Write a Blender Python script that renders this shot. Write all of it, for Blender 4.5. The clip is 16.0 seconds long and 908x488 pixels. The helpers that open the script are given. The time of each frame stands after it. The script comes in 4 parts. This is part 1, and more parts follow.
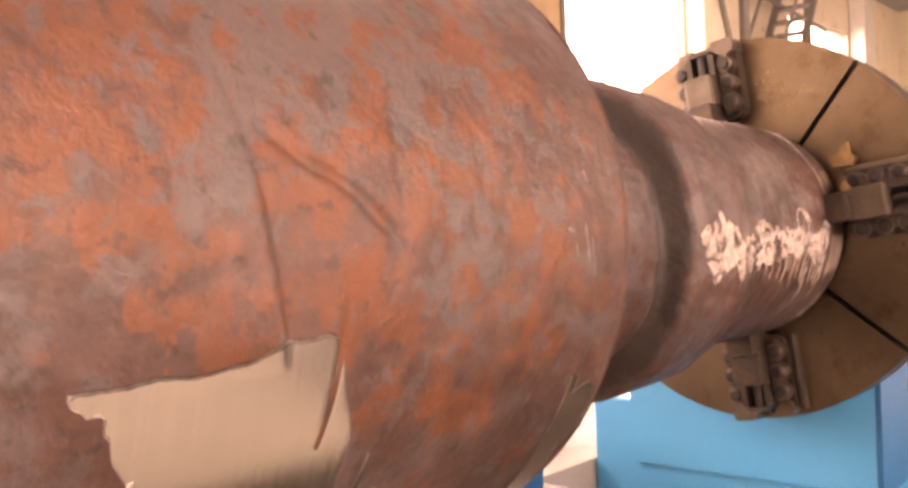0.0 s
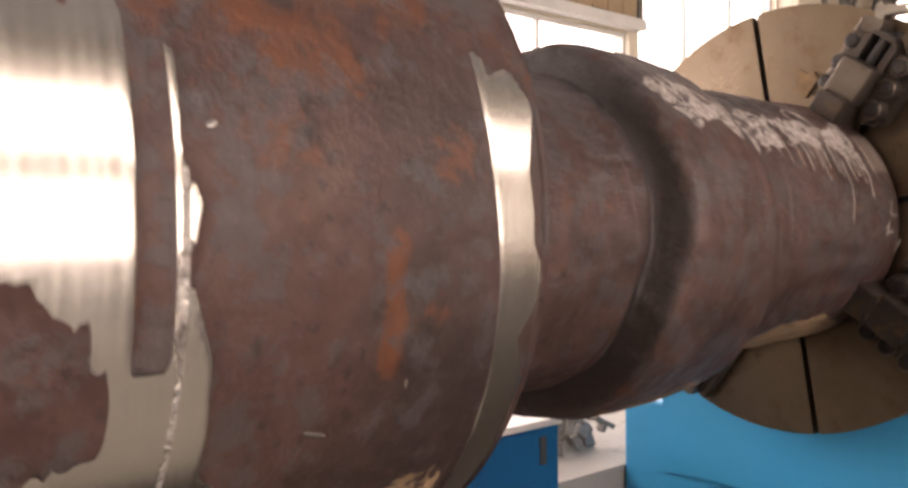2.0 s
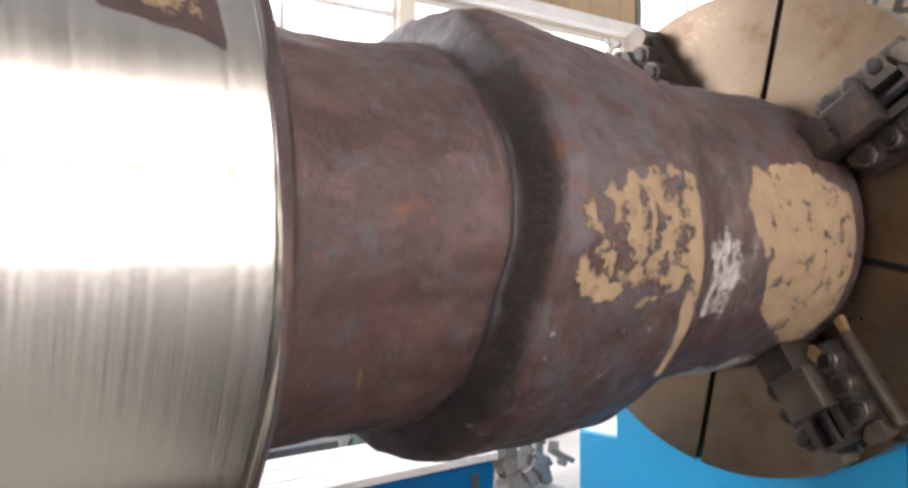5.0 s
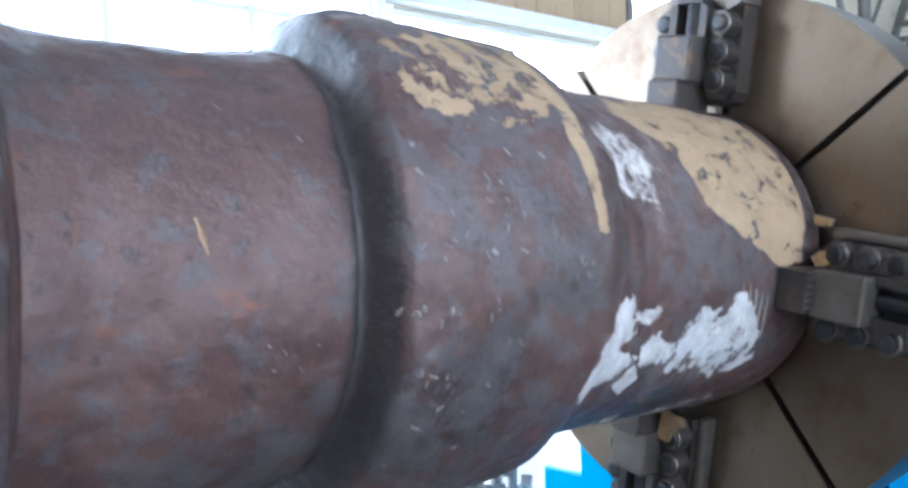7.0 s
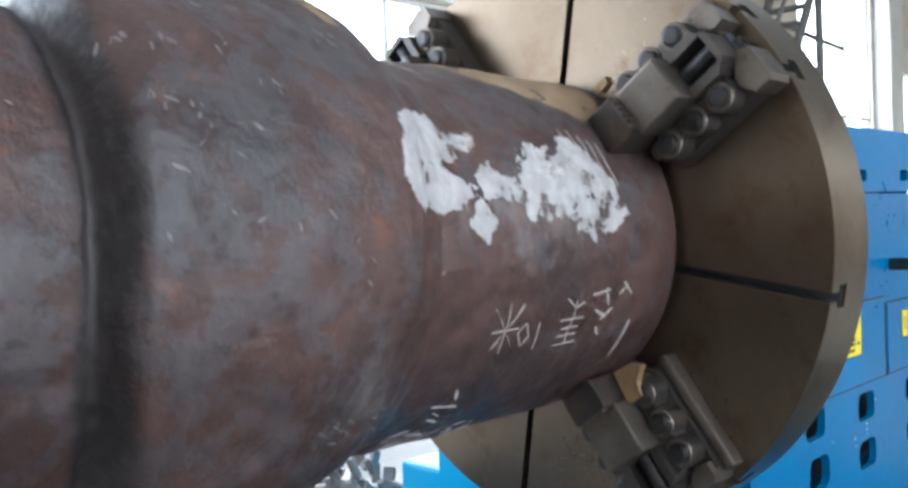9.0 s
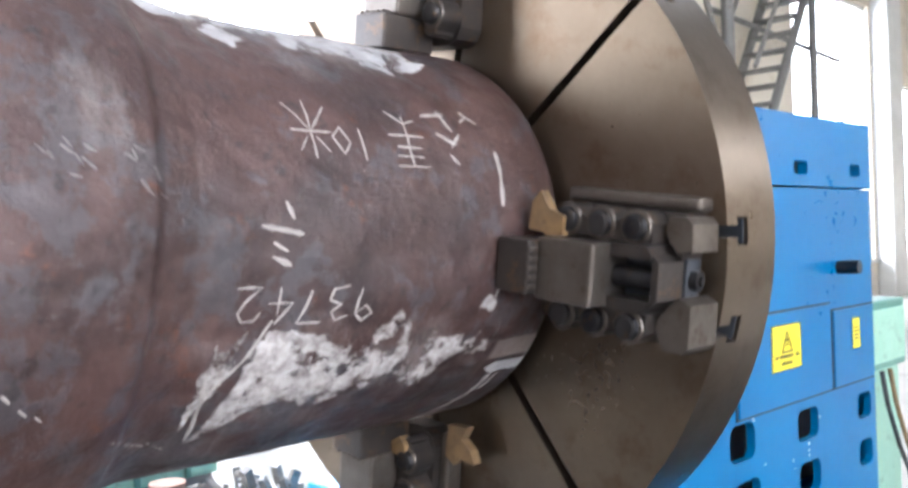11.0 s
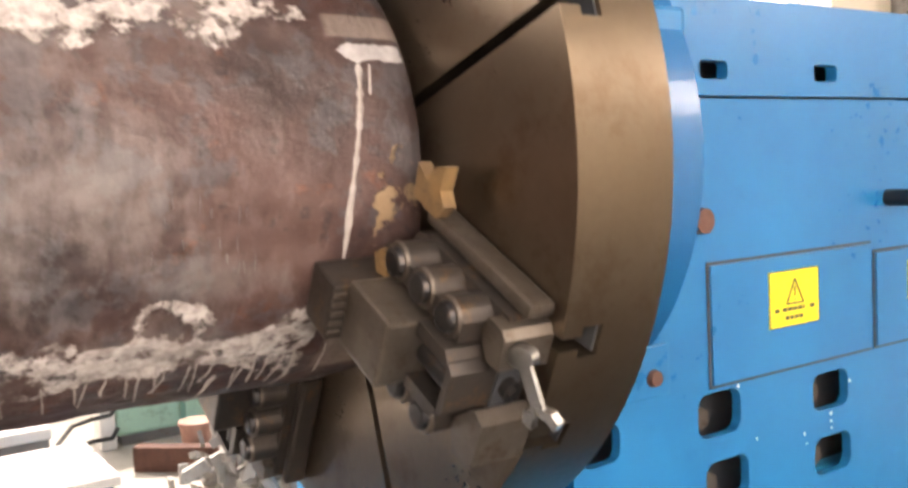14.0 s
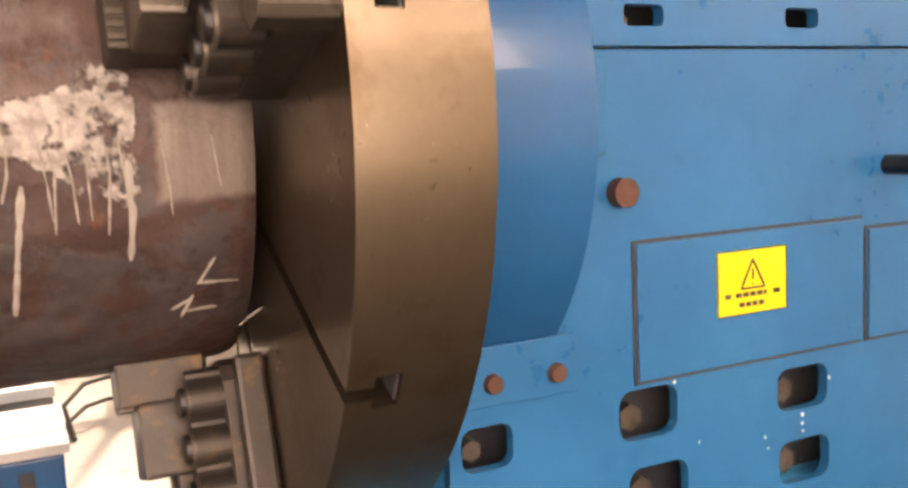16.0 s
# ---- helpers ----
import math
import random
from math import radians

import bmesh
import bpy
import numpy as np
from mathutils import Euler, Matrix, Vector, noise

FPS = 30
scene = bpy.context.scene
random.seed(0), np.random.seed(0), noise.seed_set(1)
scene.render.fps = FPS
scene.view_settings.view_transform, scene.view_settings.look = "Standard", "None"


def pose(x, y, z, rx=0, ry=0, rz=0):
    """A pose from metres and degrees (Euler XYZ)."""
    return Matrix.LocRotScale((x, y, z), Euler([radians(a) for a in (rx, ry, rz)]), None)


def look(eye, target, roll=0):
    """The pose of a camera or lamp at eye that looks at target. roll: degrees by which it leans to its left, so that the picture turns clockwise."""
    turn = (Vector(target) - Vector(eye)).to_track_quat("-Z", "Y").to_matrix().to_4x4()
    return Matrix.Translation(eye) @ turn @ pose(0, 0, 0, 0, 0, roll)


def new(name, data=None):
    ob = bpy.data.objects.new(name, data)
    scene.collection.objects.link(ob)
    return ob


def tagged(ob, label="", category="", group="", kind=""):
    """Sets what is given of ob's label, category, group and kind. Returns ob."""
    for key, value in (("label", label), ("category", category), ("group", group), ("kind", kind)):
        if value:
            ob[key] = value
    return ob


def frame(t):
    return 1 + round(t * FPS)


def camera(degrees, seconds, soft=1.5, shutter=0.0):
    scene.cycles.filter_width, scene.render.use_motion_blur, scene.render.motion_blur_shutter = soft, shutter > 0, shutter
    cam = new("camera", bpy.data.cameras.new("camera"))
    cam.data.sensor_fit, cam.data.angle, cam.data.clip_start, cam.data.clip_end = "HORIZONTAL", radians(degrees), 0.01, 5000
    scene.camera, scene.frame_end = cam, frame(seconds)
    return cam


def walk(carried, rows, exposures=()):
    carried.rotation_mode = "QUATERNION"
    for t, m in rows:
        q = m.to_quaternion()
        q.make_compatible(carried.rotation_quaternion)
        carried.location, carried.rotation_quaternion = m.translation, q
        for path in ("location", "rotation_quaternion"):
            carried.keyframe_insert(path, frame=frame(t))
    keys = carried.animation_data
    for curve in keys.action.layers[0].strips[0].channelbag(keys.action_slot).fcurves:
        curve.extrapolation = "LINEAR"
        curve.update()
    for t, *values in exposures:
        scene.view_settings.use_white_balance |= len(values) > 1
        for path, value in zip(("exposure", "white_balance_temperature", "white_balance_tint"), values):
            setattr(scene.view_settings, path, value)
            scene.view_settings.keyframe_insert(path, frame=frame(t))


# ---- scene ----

AXIS = 1.45            # height of the spindle axis over the floor
SPIN = 23.104          # degrees per second, the front side goes up
FLOOR = 0.0

# ---- camera ----
cam = camera(52.5, 16.0, soft=3.0, shutter=0.4)
PATH = [
    (0.0, -4.711, -2.091, 1.432, 89.95, 2.17, -48.45),
    (0.5, -4.572, -2.079, 1.426, 91.77, 1.22, -48.06),
    (1.0, -4.433, -2.083, 1.431, 90.12, 2.72, -46.77),
    (1.5, -4.257, -2.133, 1.433, 90.14, 0.45, -43.42),
    (2.0, -4.109, -2.162, 1.426, 89.05, 0.59, -42.30),
    (2.5, -3.958, -2.151, 1.413, 89.91, 0.20, -44.23),
    (3.0, -3.835, -2.137, 1.414, 89.83, 1.71, -44.79),
    (3.2, -3.787, -2.136, 1.393, 89.53, 2.32, -44.32),
    (5.3, -3.327, -2.135, 1.398, 90.60, 0.02, -39.93),
    (5.5, -3.276, -2.128, 1.410, 91.67, 0.31, -39.78),
    (6.0, -3.172, -2.133, 1.445, 90.98, 2.18, -39.89),
    (6.5, -3.047, -2.146, 1.463, 91.17, 0.80, -38.45),
    (7.0, -2.939, -2.145, 1.482, 90.75, 1.65, -39.05),
    (7.5, -2.844, -2.100, 1.539, 89.55, 1.86, -40.62),
    (8.0, -2.737, -2.046, 1.568, 89.49, 0.69, -40.44),
    (8.5, -2.646, -2.020, 1.564, 89.32, 2.61, -44.72),
    (8.7, -2.619, -2.014, 1.555, 88.37, 2.51, -45.58),
    (10.8, -2.060, -2.055, 1.435, 91.05, 1.36, -45.25),
    (11.0, -2.013, -2.066, 1.434, 89.79, 2.00, -45.15),
    (11.5, -1.899, -2.105, 1.427, 89.13, 1.63, -43.07),
    (12.0, -1.760, -2.153, 1.421, 88.52, -0.47, -39.55),
    (12.5, -1.632, -2.181, 1.414, 87.78, 2.33, -36.49),
    (13.0, -1.448, -2.175, 1.401, 88.05, 1.78, -40.17),
    (13.5, -1.299, -2.186, 1.417, 86.38, 3.64, -41.07),
    (14.0, -1.138, -2.247, 1.408, 85.86, 2.82, -33.87),
    (14.5, -0.969, -2.319, 1.399, 85.07, 2.60, -33.16),
    (15.0, -0.818, -2.317, 1.381, 85.09, 2.51, -29.40),
    (15.5, -0.663, -2.308, 1.404, 84.64, 2.92, -28.54),
    (16.0, -0.510, -2.303, 1.403, 83.42, 2.69, -26.26),
]
EXPOSURES = [
    (0.0, 0.2, 10600, 52), (0.5, -0.58, 10500, 57), (1.0, -0.75, 10200, 54), (1.5, -0.8, 9300, 43), (2.0, -0.9, 7600, 28), (2.4, -0.78, 6800, 22), (3.2, -0.45, 5800, 12), (5.5, -0.35, 6400, 19), (6.5, -0.18, 5300, 9), (7.0, 0.12, 4750, 5),
    (8.0, 0.05, 4800, 4), (8.7, -0.35, 5200, 5), (10.8, 0.2, 5450, 12), (12.5, 0.28, 6400, 18), (14.5, 0.38, 7500, 21), (15.5, 0.3, 8000, 24), (16.0, 0.05, 9000, 31),
]
walk(cam, [(t, pose(x, y, z, a, b, c)) for t, x, y, z, a, b, c in PATH], EXPOSURES)

# ---- light ----
world = bpy.data.worlds.new("sky")
scene.world = world
world.use_nodes = True
wn = world.node_tree.nodes
sky = wn.new("ShaderNodeTexSky")
sky.sky_type = "NISHITA"
sky.sun_disc = False
sky.sun_elevation, sky.sun_rotation = radians(57), radians(199)
wn["Background"].inputs["Strength"].default_value = 0.15
world.node_tree.links.new(sky.outputs[0], wn["Background"].inputs[0])

sun = new("sun", bpy.data.lights.new("sun", "SUN"))
sun.data.energy, sun.data.angle, sun.data.color = 5.0, radians(0.6), (1.0, 0.95, 0.87)
sun.matrix_world = look((0, 0, 0), (-0.17, -0.5, -0.80))


def area_light(name, at, aim, wide, high, power, tint=(1.0, 0.98, 0.95)):
    ob = new(name, bpy.data.lights.new(name, "AREA"))
    ob.data.shape, ob.data.size, ob.data.size_y, ob.data.energy, ob.data.color = "RECTANGLE", wide, high, power, tint
    ob.matrix_world = look(at, aim)
    return ob


area_light("daylight_front", (-1.5, -6.7, 4.5), (-1.0, 0, 1.6), 11.0, 1.9, 60)
area_light("daylight_back", (0.0, 4.85, 3.2), (-0.5, 0, 1.8), 14.0, 2.6, 105)
# fills added under the solid roof and before the windowless west wall
area_light("fill_roof", (0.5, 0.6, 6.9), (0.5, 0.4, 0), 16.0, 2.2, 140)
area_light("fill_end", (-8.8, -0.6, 2.9), (0, -0.4, 1.6), 6.0, 3.6, 18)

# ---- materials ----


def nodes_of(name):
    m = bpy.data.materials.new(name)
    m.use_nodes = True
    nt = m.node_tree
    return m, nt, nt.nodes["Principled BSDF"]


def noise_node(nt, vec, scale, detail=5.0, rough=0.6):
    n = nt.nodes.new("ShaderNodeTexNoise")
    n.inputs["Scale"].default_value, n.inputs["Detail"].default_value, n.inputs["Roughness"].default_value = scale, detail, rough
    nt.links.new(vec, n.inputs["Vector"])
    return n.outputs["Fac"]


def ramp(nt, fac, stops):
    r = nt.nodes.new("ShaderNodeValToRGB")
    while len(r.color_ramp.elements) < len(stops):
        r.color_ramp.elements.new(0.5)
    for e, (p, c) in zip(r.color_ramp.elements, stops):
        e.position = p
        e.color = (*c, 1) if isinstance(c, tuple) else (c, c, c, 1)
    nt.links.new(fac, r.inputs[0])
    return r.outputs[0]


def mix(nt, fac, a, b):
    n = nt.nodes.new("ShaderNodeMix")
    n.data_type = "RGBA"
    for sock, v in ((n.inputs[0], fac), (n.inputs[6], a), (n.inputs[7], b)):
        if isinstance(v, tuple):
            sock.default_value = (*v, 1)
        elif isinstance(v, (int, float)):
            sock.default_value = v
        else:
            nt.links.new(v, sock)
    return n.outputs[2]


def math_node(nt, op, a, b=0.0, clamp=False):
    n = nt.nodes.new("ShaderNodeMath")
    n.operation, n.use_clamp = op, clamp
    for sock, v in zip(n.inputs, (a, b)):
        if isinstance(v, (int, float)):
            sock.default_value = v
        else:
            nt.links.new(v, sock)
    return n.outputs[0]


def bump(nt, bsdf, height, strength, distance):
    b = nt.nodes.new("ShaderNodeBump")
    b.inputs["Strength"].default_value, b.inputs["Distance"].default_value = strength, distance
    nt.links.new(height, b.inputs["Height"])
    nt.links.new(b.outputs[0], bsdf.inputs["Normal"])
    return b


def coords(nt, stretch=(1, 1, 1)):
    t = nt.nodes.new("ShaderNodeTexCoord")
    m = nt.nodes.new("ShaderNodeMapping")
    m.inputs["Scale"].default_value = stretch
    nt.links.new(t.outputs["Object"], m.inputs["Vector"])
    return m.outputs[0]


def surface(name, main, second, stain=None, rough=(0.4, 0.65), metal=0.0, fine=40.0, coarse=3.0, relief=0.2, depth=0.003, stretch=(1, 1, 1), stain_at=(0.55, 0.7), coat=0.0, speck=0.35, sheen=0.5):
    """Two tones at a coarse scale, stains, fine grain in tone, gloss and relief."""
    m, nt, p = nodes_of(name)
    v = coords(nt, stretch)
    big, small = noise_node(nt, v, coarse, 6), noise_node(nt, v, fine, 4)
    col = mix(nt, ramp(nt, big, [(0.35, 0.0), (0.65, 1.0)]), main, second)
    col = mix(nt, math_node(nt, "MULTIPLY", small, speck), col, tuple(c * 0.55 for c in main))
    if stain:
        spots = noise_node(nt, v, coarse * 2.7, 8, 0.7)
        col = mix(nt, ramp(nt, spots, [(stain_at[0], 0.0), (stain_at[1], 1.0)]), col, stain)
    nt.links.new(col, p.inputs["Base Color"])
    nt.links.new(ramp(nt, math_node(nt, "ADD", math_node(nt, "MULTIPLY", big, 0.6), math_node(nt, "MULTIPLY", small, 0.4)), [(0.3, rough[0]), (0.7, rough[1])]), p.inputs["Roughness"])
    p.inputs["Metallic"].default_value = metal
    p.inputs["Coat Weight"].default_value = coat
    p.inputs["Specular IOR Level"].default_value = sheen
    bump(nt, p, math_node(nt, "ADD", big, math_node(nt, "MULTIPLY", small, 0.6)), relief, depth)
    return m


def glow(name, colour, strength):
    m, nt, p = nodes_of(name)
    p.inputs["Base Color"].default_value = (*colour, 1)
    p.inputs["Emission Color"].default_value = (*colour, 1)
    p.inputs["Emission Strength"].default_value = strength
    return m


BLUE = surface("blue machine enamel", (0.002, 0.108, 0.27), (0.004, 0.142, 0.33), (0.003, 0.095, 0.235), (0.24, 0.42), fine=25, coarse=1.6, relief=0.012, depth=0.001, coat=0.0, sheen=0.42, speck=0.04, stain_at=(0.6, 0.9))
BLUE_DARK = surface("blue enamel of the guard", (0.002, 0.085, 0.23), (0.003, 0.098, 0.255), None, (0.16, 0.28), fine=50, coarse=1.5, relief=0.02, depth=0.001, coat=0.3, speck=0.08)
# lighter copy of the blue: light on the left-facing sides is in the colour
BLUE_LIT = surface("blue enamel with the light on it painted in", (0.015, 0.33, 0.64), (0.02, 0.36, 0.68), None, (0.3, 0.45), fine=25, coarse=1.6, relief=0.015, depth=0.001, speck=0.04)
# near-black, so that the shade of recesses is in the colour
CAVITY = surface("dark recess iron, shade in its colour", (0.03, 0.035, 0.045), (0.05, 0.05, 0.05), None, (0.5, 0.8))
PLATE = surface("turned steel of the face plate", (0.198, 0.155, 0.112), (0.148, 0.110, 0.075), (0.105, 0.064, 0.036), (0.25, 0.38), metal=0.92, fine=55, coarse=1.9, relief=0.04, depth=0.002, stain_at=(0.52, 0.74))
JAW = surface("dark oiled jaw steel", (0.048, 0.042, 0.038), (0.075, 0.060, 0.05), (0.13, 0.075, 0.035), (0.32, 0.55), metal=0.6, fine=60, coarse=7, relief=0.25)
JAW_LIGHT = surface("worn bright jaw steel", (0.16, 0.135, 0.112), (0.10, 0.082, 0.066), (0.07, 0.045, 0.028), (0.3, 0.5), metal=0.7, fine=70, coarse=8, relief=0.2)
BOLT = surface("black bolt steel", (0.035, 0.035, 0.038), (0.065, 0.06, 0.058), (0.09, 0.055, 0.03), (0.28, 0.5), metal=0.8, fine=80, coarse=14, relief=0.2)
SHIM = surface("ochre brass shim", (0.27, 0.165, 0.07), (0.17, 0.11, 0.06), (0.07, 0.045, 0.03), (0.45, 0.7), metal=0.2, fine=50, coarse=12, relief=0.4)
CHROME = surface("bright spanner steel", (0.50, 0.49, 0.46), (0.36, 0.35, 0.33), (0.16, 0.13, 0.1), (0.22, 0.42), metal=1.0, fine=80, coarse=12, relief=0.1)
SCUFF = surface("scuffed scale", (0.20, 0.175, 0.165), (0.11, 0.095, 0.09), None, (0.5, 0.7), metal=0.3, fine=120, coarse=30, relief=0.4)
CHALK = surface("chalk", (0.40, 0.36, 0.33), (0.27, 0.24, 0.215), None, (0.85, 0.95), fine=160, coarse=30, relief=0.5)
YELLOW = surface("yellow sign plate", (0.86, 0.70, 0.02), (0.80, 0.64, 0.02), None, (0.35, 0.5), fine=60, coarse=5, relief=0.05)
INK = surface("black print", (0.03, 0.03, 0.02), (0.05, 0.045, 0.03), None, (0.5, 0.6))
RUST = surface("rusty pin", (0.13, 0.055, 0.038), (0.09, 0.042, 0.03), (0.05, 0.03, 0.024), (0.6, 0.85), metal=0.2, fine=70, coarse=20, relief=0.4)
CONCRETE = surface("pale workshop floor", (0.44, 0.42, 0.37), (0.37, 0.35, 0.31), (0.23, 0.20, 0.17), (0.5, 0.8), fine=30, coarse=0.9, relief=0.2, depth=0.004)
# near-black floor, chosen to dim reflections in the face plate
DARK_FLOOR = surface("dark floor that dims reflections", (0.045, 0.04, 0.034), (0.065, 0.056, 0.046), (0.025, 0.022, 0.02), (0.35, 0.6), fine=30, coarse=2.0, relief=0.2, depth=0.004)
WALL = surface("cream plaster", (0.80, 0.73, 0.61), (0.74, 0.67, 0.55), (0.55, 0.47, 0.36), (0.7, 0.9), fine=20, coarse=0.8, relief=0.15)
TAN = surface("tan sheet cladding", (0.45, 0.33, 0.20), (0.40, 0.29, 0.18), (0.30, 0.21, 0.12), (0.5, 0.7), fine=30, coarse=1.4, relief=0.1, stretch=(1, 1, 0.15))
ROOF = surface("grey roof sheet", (0.30, 0.31, 0.32), (0.26, 0.27, 0.28), None, (0.5, 0.7), fine=30, coarse=1.0, relief=0.1)
FRAME = surface("white window frame", (0.78, 0.77, 0.74), (0.7, 0.69, 0.66), None, (0.4, 0.6), fine=40, coarse=4, relief=0.05)
DAY = glow("daylight outside", (1.0, 0.99, 0.97), 10.0)
# unseen south backdrop's glow, set weaker to cut the light from the front
DAY_SOFT = glow("weaker daylight glow on the south side", (0.99, 0.99, 0.99), 6.5)
STEEL_GREY = surface("grey painted steel", (0.22, 0.21, 0.19), (0.17, 0.16, 0.15), (0.12, 0.08, 0.05), (0.45, 0.65), fine=50, coarse=6, relief=0.15)
GREEN = surface("pale green machine paint", (0.34, 0.55, 0.42), (0.29, 0.49, 0.37), (0.18, 0.27, 0.2), (0.35, 0.55), fine=50, coarse=3, relief=0.1)
GREEN_DARK = surface("sea green cabinet paint", (0.12, 0.27, 0.21), (0.10, 0.23, 0.18), None, (0.35, 0.5), fine=50, coarse=4, relief=0.1)
RED = surface("faded red paint", (0.42, 0.24, 0.18), (0.36, 0.19, 0.14), (0.22, 0.12, 0.09), (0.5, 0.7), fine=50, coarse=6, relief=0.2)
WHITE = surface("white painted table top", (0.78, 0.77, 0.73), (0.72, 0.7, 0.66), None, (0.4, 0.6), fine=40, coarse=3, relief=0.05)
RUBBER = surface("black cable rubber", (0.03, 0.03, 0.03), (0.045, 0.045, 0.045), None, (0.5, 0.7))
SCRAP = surface("grey turnings", (0.30, 0.28, 0.26), (0.22, 0.20, 0.18), (0.12, 0.085, 0.06), (0.45, 0.7), metal=0.15, fine=60, coarse=10, relief=0.3)


def forging_material():
    """Scaly forged skin with rust, machined bands, paint and lime smears; the smears lie where the mesh's fields say."""
    m, nt, p = nodes_of("forged steel skin")
    v = coords(nt)
    ring = coords(nt, (90, 0.6, 0.6))

    def field(name):
        a = nt.nodes.new("ShaderNodeAttribute")
        a.attribute_name = name
        return a.outputs["Fac"]

    def warped(scale, detail, rough, shift):
        n = nt.nodes.new("ShaderNodeTexNoise")
        n.inputs["Scale"].default_value, n.inputs["Detail"].default_value, n.inputs["Roughness"].default_value, n.inputs["Distortion"].default_value = scale, detail, rough, 0.12
        m = nt.nodes.new("ShaderNodeMapping")
        m.inputs["Location"].default_value = (shift, shift * 1.7, shift * 0.6)
        nt.links.new(v, m.inputs["Vector"])
        nt.links.new(m.outputs[0], n.inputs["Vector"])
        return n.outputs["Fac"]

    grain, mid, big, patch = noise_node(nt, v, 55, 5, 0.65), noise_node(nt, v, 13, 6, 0.65), noise_node(nt, v, 3.2, 5, 0.6), warped(9.0, 8, 0.62, 3.1)
    broad = warped(1.5, 4, 0.55, 0.0)
    col = mix(nt, ramp(nt, big, [(0.38, 0.0), (0.62, 1.0)]), (0.055, 0.030, 0.026), (0.079, 0.041, 0.034))
    col = mix(nt, ramp(nt, warped(4.0, 7, 0.62, 5.3), [(0.50, 0.0), (0.57, 0.75)]), col, (0.088, 0.049, 0.040))
    col = mix(nt, ramp(nt, broad, [(0.34, 0.7), (0.50, 0.0)]), col, (0.030, 0.023, 0.022))
    # flakes of grey mill scale, in fields and singly
    scale = math_node(nt, "ADD", warped(11.0, 9, 0.66, 9.7), math_node(nt, "MULTIPLY", math_node(nt, "SUBTRACT", warped(1.4, 3, 0.5, 2.2), 0.5), 0.5))
    rusty = math_node(nt, "ADD", patch, math_node(nt, "MULTIPLY", field("rust"), 0.23))
    col = mix(nt, ramp(nt, rusty, [(0.545, 0.0), (0.60, 0.5), (0.74, 0.85)]), col, mix(nt, mid, (0.105, 0.036, 0.018), (0.185, 0.060, 0.020)))
    cover = math_node(nt, "MULTIPLY", ramp(nt, scale, [(0.50, 0.0), (0.56, 1.0)]), ramp(nt, field("rust"), [(0.0, 0.52), (0.35, 0.74)]))
    col = mix(nt, cover, col, mix(nt, mid, (0.052, 0.054, 0.060), (0.098, 0.094, 0.098)))
    col = mix(nt, ramp(nt, warped(24, 5, 0.6, 7.7), [(0.60, 0.0), (0.66, 0.6)]), col, (0.026, 0.019, 0.018))
    col = mix(nt, ramp(nt, math_node(nt, "ADD", warped(7.7, 7, 0.65, 1.3), field("dark_band")), [(0.66, 0.0), (0.88, 0.9)]), col, (0.028, 0.023, 0.022))
    col = mix(nt, ramp(nt, grain, [(0.56, 0.0), (0.85, 0.30)]), col, (0.17, 0.135, 0.12))
    chips = noise_node(nt, v, 14, 7, 0.7)
    flake = math_node(nt, "ADD", math_node(nt, "MULTIPLY", ramp(nt, chips, [(0.36, 0.0), (0.62, 1.0)]), 0.42), math_node(nt, "MULTIPLY", grain, 0.2))
    cream = ramp(nt, math_node(nt, "ADD", field("cream"), flake), [(0.555, 0.0), (0.62, 1.0)])
    col = mix(nt, cream, col, mix(nt, mid, (0.18, 0.115, 0.06), (0.33, 0.23, 0.135)))
    lime = ramp(nt, math_node(nt, "ADD", field("lime"), flake), [(0.50, 0.0), (0.61, 1.0)])
    col = mix(nt, lime, col, mix(nt, ramp(nt, noise_node(nt, v, 34, 6, 0.7), [(0.38, 0.0), (0.60, 1.0)]), (0.22, 0.19, 0.17), (0.45, 0.41, 0.385)))
    wash_haze = math_node(nt, "MULTIPLY", ramp(nt, math_node(nt, "ADD", field("wash_haze"), math_node(nt, "MULTIPLY", ramp(nt, noise_node(nt, coords(nt, (1.0, 0.5, 0.5)), 16, 7, 0.7), [(0.35, 0.0), (0.65, 1.0)]), 0.5)), [(0.35, 0.0), (0.85, 1.0)]), 0.25)
    col = mix(nt, wash_haze, col, (0.34, 0.30, 0.28))
    white = ramp(nt, math_node(nt, "ADD", field("white"), math_node(nt, "MULTIPLY", math_node(nt, "SUBTRACT", math_node(nt, "ADD", warped(20, 7, 0.65, 4.4), mid), 1.0), 0.5)), [(0.515, 0.0), (0.545, 1.0)])
    col = mix(nt, white, col, mix(nt, ramp(nt, mid, [(0.35, 0.0), (0.65, 1.0)]), (0.27, 0.25, 0.24), (0.42, 0.40, 0.39)))
    bare = ramp(nt, math_node(nt, "ADD", field("bare"), math_node(nt, "MULTIPLY", mid, 0.12)), [(0.54, 0.0), (0.57, 1.0)])
    ground = ramp(nt, math_node(nt, "ADD", field("ground"), math_node(nt, "MULTIPLY", mid, 0.12)), [(0.52, 0.0), (0.58, 1.0)])
    col = mix(nt, ground, col, mix(nt, noise_node(nt, coords(nt, (60, 3, 3)), 1.0, 5), (0.13, 0.095, 0.08), (0.27, 0.225, 0.195)))
    lathe = noise_node(nt, ring, 1.0, 6, 0.7)
